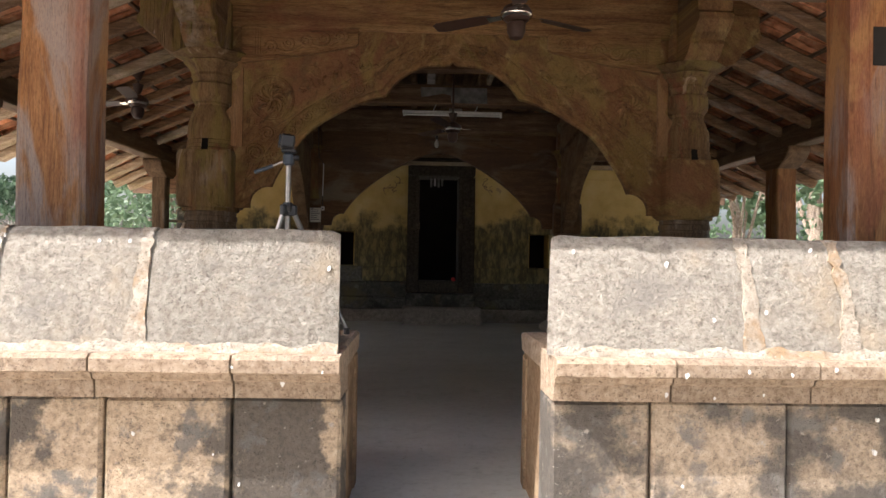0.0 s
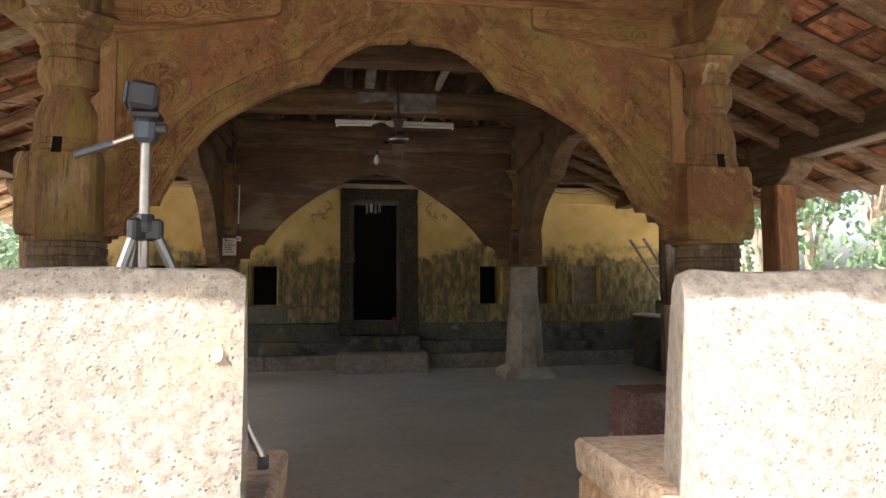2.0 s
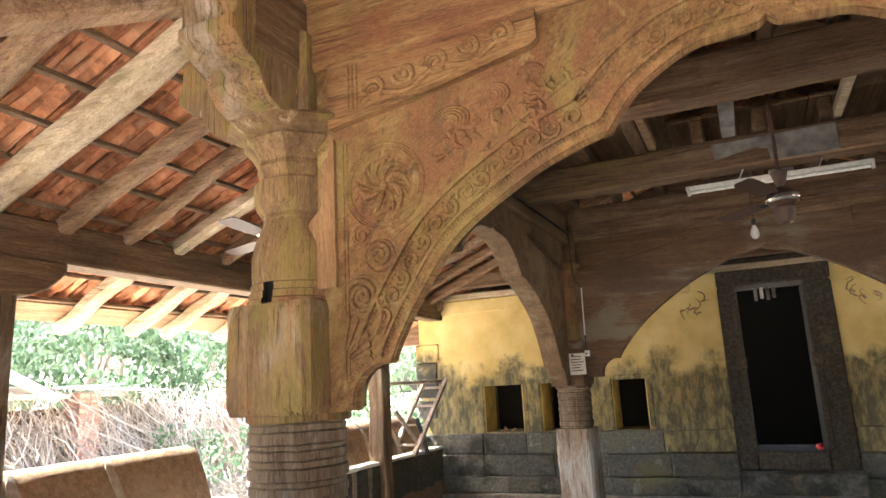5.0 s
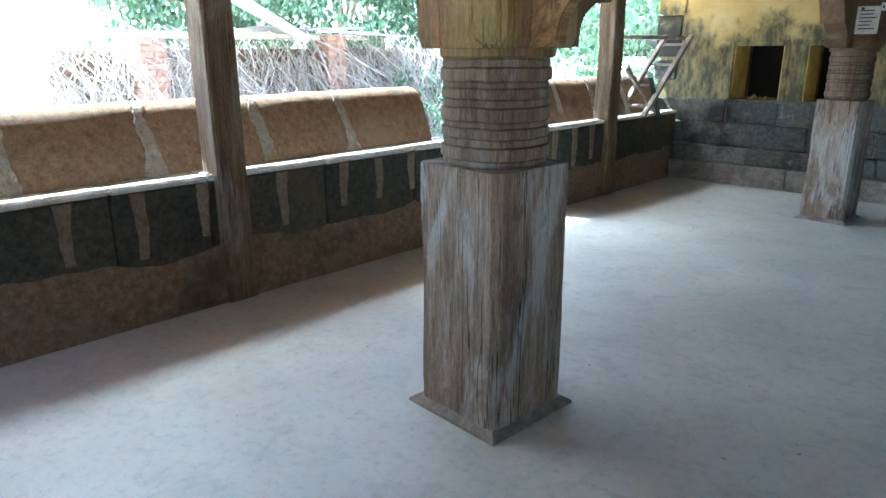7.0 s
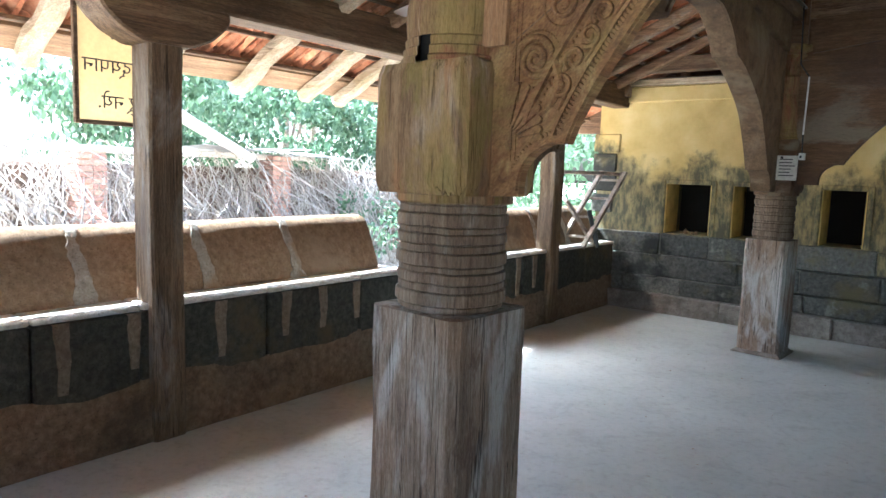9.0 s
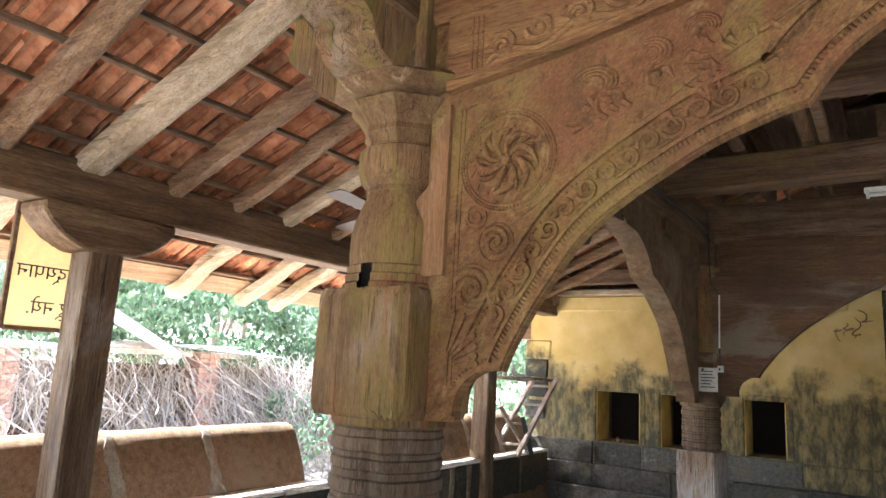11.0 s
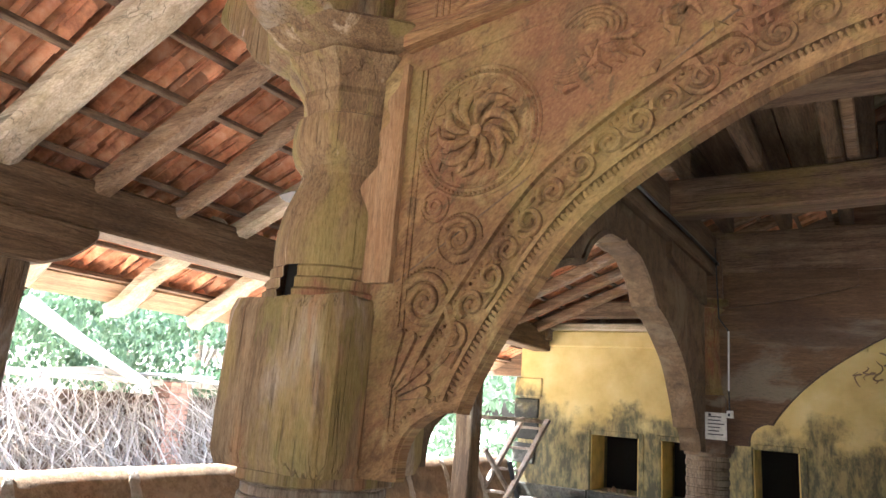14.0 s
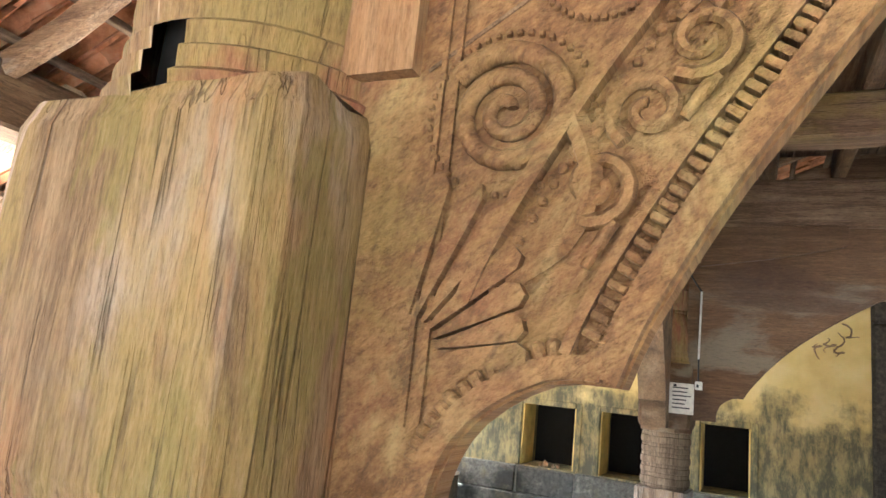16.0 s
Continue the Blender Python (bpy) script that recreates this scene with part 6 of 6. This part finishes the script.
for lo, hi in (((SX - 0.02, SY0 - 0.022, SZ0 - 0.02), (SX + 0.008, SY0, SZ1)), ((SX - 0.02, SY1, SZ0 - 0.02), (SX + 0.008, SY1 + 0.022, SZ1)), ((SX - 0.02, SY0, SZ0 - 0.022), (SX + 0.008, SY1, SZ0))):
    part("frame_strip", box(lo, hi, 0.004), w_batten, sg)
for words, y, z, size in (("कोणी.", 5.93, 2.075, 0.1), ("मध्ये मद्यपान", 5.79, 1.905, 0.1), ("करू नये.", 5.86, 1.725, 0.1)):
    cu = bpy.data.curves.new("lettering", "FONT")
    cu.body, cu.size, cu.extrude, cu.align_x = words, size, 0.0008, "RIGHT"
    tmp = new("lettering_source", cu)
    bpy.context.view_layer.update()
    me = bpy.data.meshes.new_from_object(tmp.evaluated_get(bpy.context.evaluated_depsgraph_get()))
    bpy.data.objects.remove(tmp)
    o = new("lettering", me)
    me.materials.clear()
    me.materials.append(m_ink)
    o.parent = sg
    o.matrix_local = Matrix(((0, 0, 1, SX + 0.002), (-1, 0, 0, y), (0, 1, 0, z), (0, 0, 0, 1)))


# ---- outdoors: ruined shed wall, scrub and trees ----
def leaves(bm, c, rad, n, size, flat=1.0):
    """Small crossed leaves scattered through an uneven clump."""
    for _ in range(n):
        v = Vector((random.gauss(0, 1), random.gauss(0, 1), random.gauss(0, 1)))
        v = v.normalized() * rad * random.uniform(0.35, 1.0) ** 0.5
        v = Vector((v.x, v.y, v.z * flat)) * (0.8 + 0.5 * noise.noise(v * 1.7 + Vector(c)))
        p, e = Vector(c) + v, Euler((random.uniform(0, 6.3), random.uniform(0, 6.3), 0)).to_matrix()
        s = size * random.uniform(0.6, 1.3)
        bm.faces.new([bm.verts.new(p + e @ Vector(q) * s) for q in ((-.5, 0, 0), (0, -.3, .06), (.6, 0, 0), (0, .3, .06))])


def tree(x, y, h, spread, label, n=900, size=0.14, lean=0.0, z=GROUND):
    t = thing("tree", label, "tree", group="trees")
    top = Vector((x + lean, y, z + h * 0.55))
    part("trunk", tube(bmesh.new(), [(x, y, z - 0.1), (x + lean * 0.3 + 0.05, y, z + h * 0.2), (x + lean * 0.7 - 0.05, y + 0.06, z + h * 0.4), top], [0.05 * h * 0.5, 0.04 * h * 0.5, 0.032 * h * 0.5, 0.02 * h * 0.5], 9), m_bark, t, soft=60)
    crown = bmesh.new()
    for k in range(7):
        a = k * 2.4 + x
        tip = top + Vector((math.cos(a) * spread * 0.6, math.sin(a) * spread * 0.6, h * random.uniform(-0.08, 0.38)))
        part("limb", tube(bmesh.new(), [top - Vector((0, 0, h * 0.15 * (k % 3))), top.lerp(tip, 0.5) + Vector((0, 0, 0.1)), tip], [0.012 * h * 0.7, 0.008 * h * 0.7, 0.003 * h], 6), m_bark, t)
        leaves(crown, tip, spread * random.uniform(0.4, 0.6), n // 7, size, 0.8)
    part("crown", crown, m_leaf, t, "sunlit green crown with gaps")


bm = bmesh.new()
rows = []
for i in range(25):
    x = -12.0 - 28.0 * i / 24
    row = []
    for j in range(31):
        y = -14.0 + 50.0 * j / 30
        up = min(1.0, max(0.0, (-12.5 - x) / 9.0))
        row.append(bm.verts.new((x, y, GROUND - 0.05 + 3.2 * up * up * (3 - 2 * up) * min(1.0, max(0.0, j / 4), max(0.0, (30 - j) / 4)) + 0.25 * up * noise.noise(Vector((x * 0.3, y * 0.3, 2))))))
    rows.append(row)
for a, b in zip(rows, rows[1:]):
    for j in range(30):
        bm.faces.new((a[j], a[j + 1], b[j + 1], b[j]))
tagged(part("earth_bank", bm, m_ground, soft=60), "sunlit bank of bare pale earth beyond the shed", "ground", kind="structure")
shed = thing("ruined_shed", "ruined brick-piered mud shed overgrown with dry creepers", "shed")
for y0, y1 in ((8.3, 8.7), (11.5, 11.9), (14.9, 15.3)):
    z, k = GROUND, 0
    pier = part("pier_core", box((-9.2, y0 + 0.02, GROUND), (-8.82, y1 - 0.02, 1.58), 0.01), s_lime, shed)
    while z < 1.55:
        for j in range(2):
            a = y0 + (y1 - y0) * j / 2
            part("brick", box((-9.22, a + 0.006, z + 0.006), (-8.8, a + (y1 - y0) / 2 - 0.006, z + 0.075), 0.008, 0.004), s_brick, pier)
        z += 0.083
        k += 1
part("mud_wall", box((-9.6, 7.3, GROUND), (-9.3, 17.5, 1.4), 0.05, 0.03), s_mud, shed)
part("wall_beam", timber(bmesh.new(), (-9.1, 7.0, 1.62), (-9.05, 12.6, 1.6), 0.12, 0.1, 0.015, 9), m_log, shed)
for k in range(9):
    y = 3.0 + k * 1.05
    m = Matrix.Translation((-9.2, y + 1.2, 1.67 + 0.05 * (k % 2))) @ Matrix.Rotation(radians(-3 + 3 * (k % 3)), 4, "Y") @ Matrix.Rotation(radians(random.uniform(-6, 6)), 4, "X")
    if k > 5:
        part("roof_sheet", box((-0.7, -0.5, 0), (0.75, 0.5, 0.02), 0.005, 0.02, m), m_tin, shed, "bleached sagging roof sheet")
lg = tagged(part("fallen_log", tube(bmesh.new(), [(-8.3, 8.9, 2.45), (-8.35, 9.7, 2.05), (-8.4, 10.8, 1.55)], [0.1, 0.09, 0.07], 9), m_log), "bleached fallen trunk resting over the shed", "log")
bm = bmesh.new()
for k in range(5200):
    y, x = random.uniform(6.6, 18.5), random.uniform(-9.25, -7.6)
    hang = random.random() < 0.45
    z = random.uniform(0.6, 1.75) if hang else GROUND
    a, p = random.uniform(0, 6.3), Vector((x if not hang else random.uniform(-9.25, -8.7), y, z))
    lean = Vector((math.cos(a) * 0.12, math.sin(a) * 0.16, (-0.16 if hang else 0.17) * random.uniform(0.5, 1.3)))
    w = Vector((0.003, 0.006, 0.003)) * random.uniform(0.6, 1.4)
    last = None
    for j in range(5):
        pair = (bm.verts.new(p - w), bm.verts.new(p + w))
        if last:
            bm.faces.new((last[0], last[1], pair[1], pair[0]))
        last = pair
        lean += Vector((random.uniform(-0.09, 0.09), random.uniform(-0.12, 0.12), random.uniform(-0.09, 0.05)))
        p = p + lean
tagged(part("dry_scrub", bm, m_dry), "tangled dry creepers and straw before the shed", "scrub", kind="stuff")
bm = bmesh.new()
for k in range(95):
    y = random.uniform(8.6, 23.0)
    leaves(bm, (random.uniform(-12.5, -9.7), y, random.uniform(1.2, 3.1)), random.uniform(0.5, 0.9), 190, 0.15, 0.7)
for k in range(14):
    leaves(bm, (random.uniform(-8.6, -7.0), random.uniform(12.5, 19.0), random.uniform(-0.1, 1.0)), random.uniform(0.35, 0.6), 110, 0.1, 0.8)
for k in range(22):
    leaves(bm, (random.uniform(-6.5, -3.2), random.uniform(13.2, 16.5), random.uniform(-0.2, 2.4)), random.uniform(0.4, 0.7), 130, 0.12, 0.9)
tagged(part("creeper_hedge", bm, m_leaf), "green creepers climbing over the shed", "creeper", kind="stuff")
bm = bmesh.new()
for k in range(30):
    leaves(bm, (random.uniform(-8.0, -5.5), random.uniform(11.5, 19.0), GROUND + 0.1), random.uniform(0.2, 0.4), 60, 0.09, 0.7)
tagged(part("weeds", bm, m_dry), "dry weeds on the earth bank", "weeds", kind="stuff")
for x, y, h, s in ((-30, 8, 6.5, 2.8), (-19, 21, 6.5, 2.8), (-6.5, 21, 6, 2.4), (-4.2, 15.5, 4.4, 1.5), (10.5, 9.5, 6.5, 2.5), (11.5, 13.0, 7, 2.8), (9.5, 16.5, 6, 2.4), (12.5, 6, 7, 2.8), (7.6, 14.6, 4.6, 1.6), (13.5, 19, 8, 3.2), (-18, 24, 9, 4), (16, 26, 9, 4), (15, 2, 7, 2.8)):
    tree(x, y, h, s, "sunlit green tree beyond the temple", 1400, 0.2)
bm = bmesh.new()
for k in range(46):
    leaves(bm, (random.uniform(9.0, 12.5), random.uniform(3.0, 22.0), random.uniform(-0.2, 2.2)), random.uniform(0.6, 1.1), 130, 0.16, 0.8)
tagged(part("shrubbery", bm, m_leaf), "dense sunlit shrubs beside the temple", "shrub", kind="stuff")
# unseen trees added behind the visitor to block sky light from the front
for k in range(9):
    tree(-12 + k * 3.3, -5.5 - 2.2 * (k % 2), 9.5 + (k % 3), 3.2, "unseen tall tree added to block sky light from the front", 4200, 0.26)
# east row added to block sky light, and trees beyond the shed
for k in range(9):
    tree(13.0 + 1.6 * (k % 2), -2.5 + k * 2.9, 7.6 + (k % 3) * 0.8, 2.8, "tall leafy tree added beside the temple to block sky light", 1500, 0.22)
for k in range(4):
    tree(-15.0 - 1.5 * (k % 2), 14.5 + k * 3.3, 6.6 + (k % 3) * 0.5, 2.6, "leafy tree behind the ruined shed", 2400, 0.24)
# litter on the floor
bm = bmesh.new()
for k in range(170):
    p = Vector((random.uniform(-1.9, 3.0), random.uniform(4.2, 10.2), 0.003))
    r, a = random.uniform(0.004, 0.014), random.uniform(0, 6.3)
    u, v = Vector((math.cos(a), math.sin(a), 0.1)) * r, Vector((-math.sin(a), math.cos(a), 0.0)) * r * random.uniform(0.2, 0.6)
    bm.faces.new([bm.verts.new(p + q) for q in (-u, v, u, -v)])
tagged(part("floor_litter", bm, s_inner), "scattered dry leaf crumbs on the floor", "litter", kind="stuff")
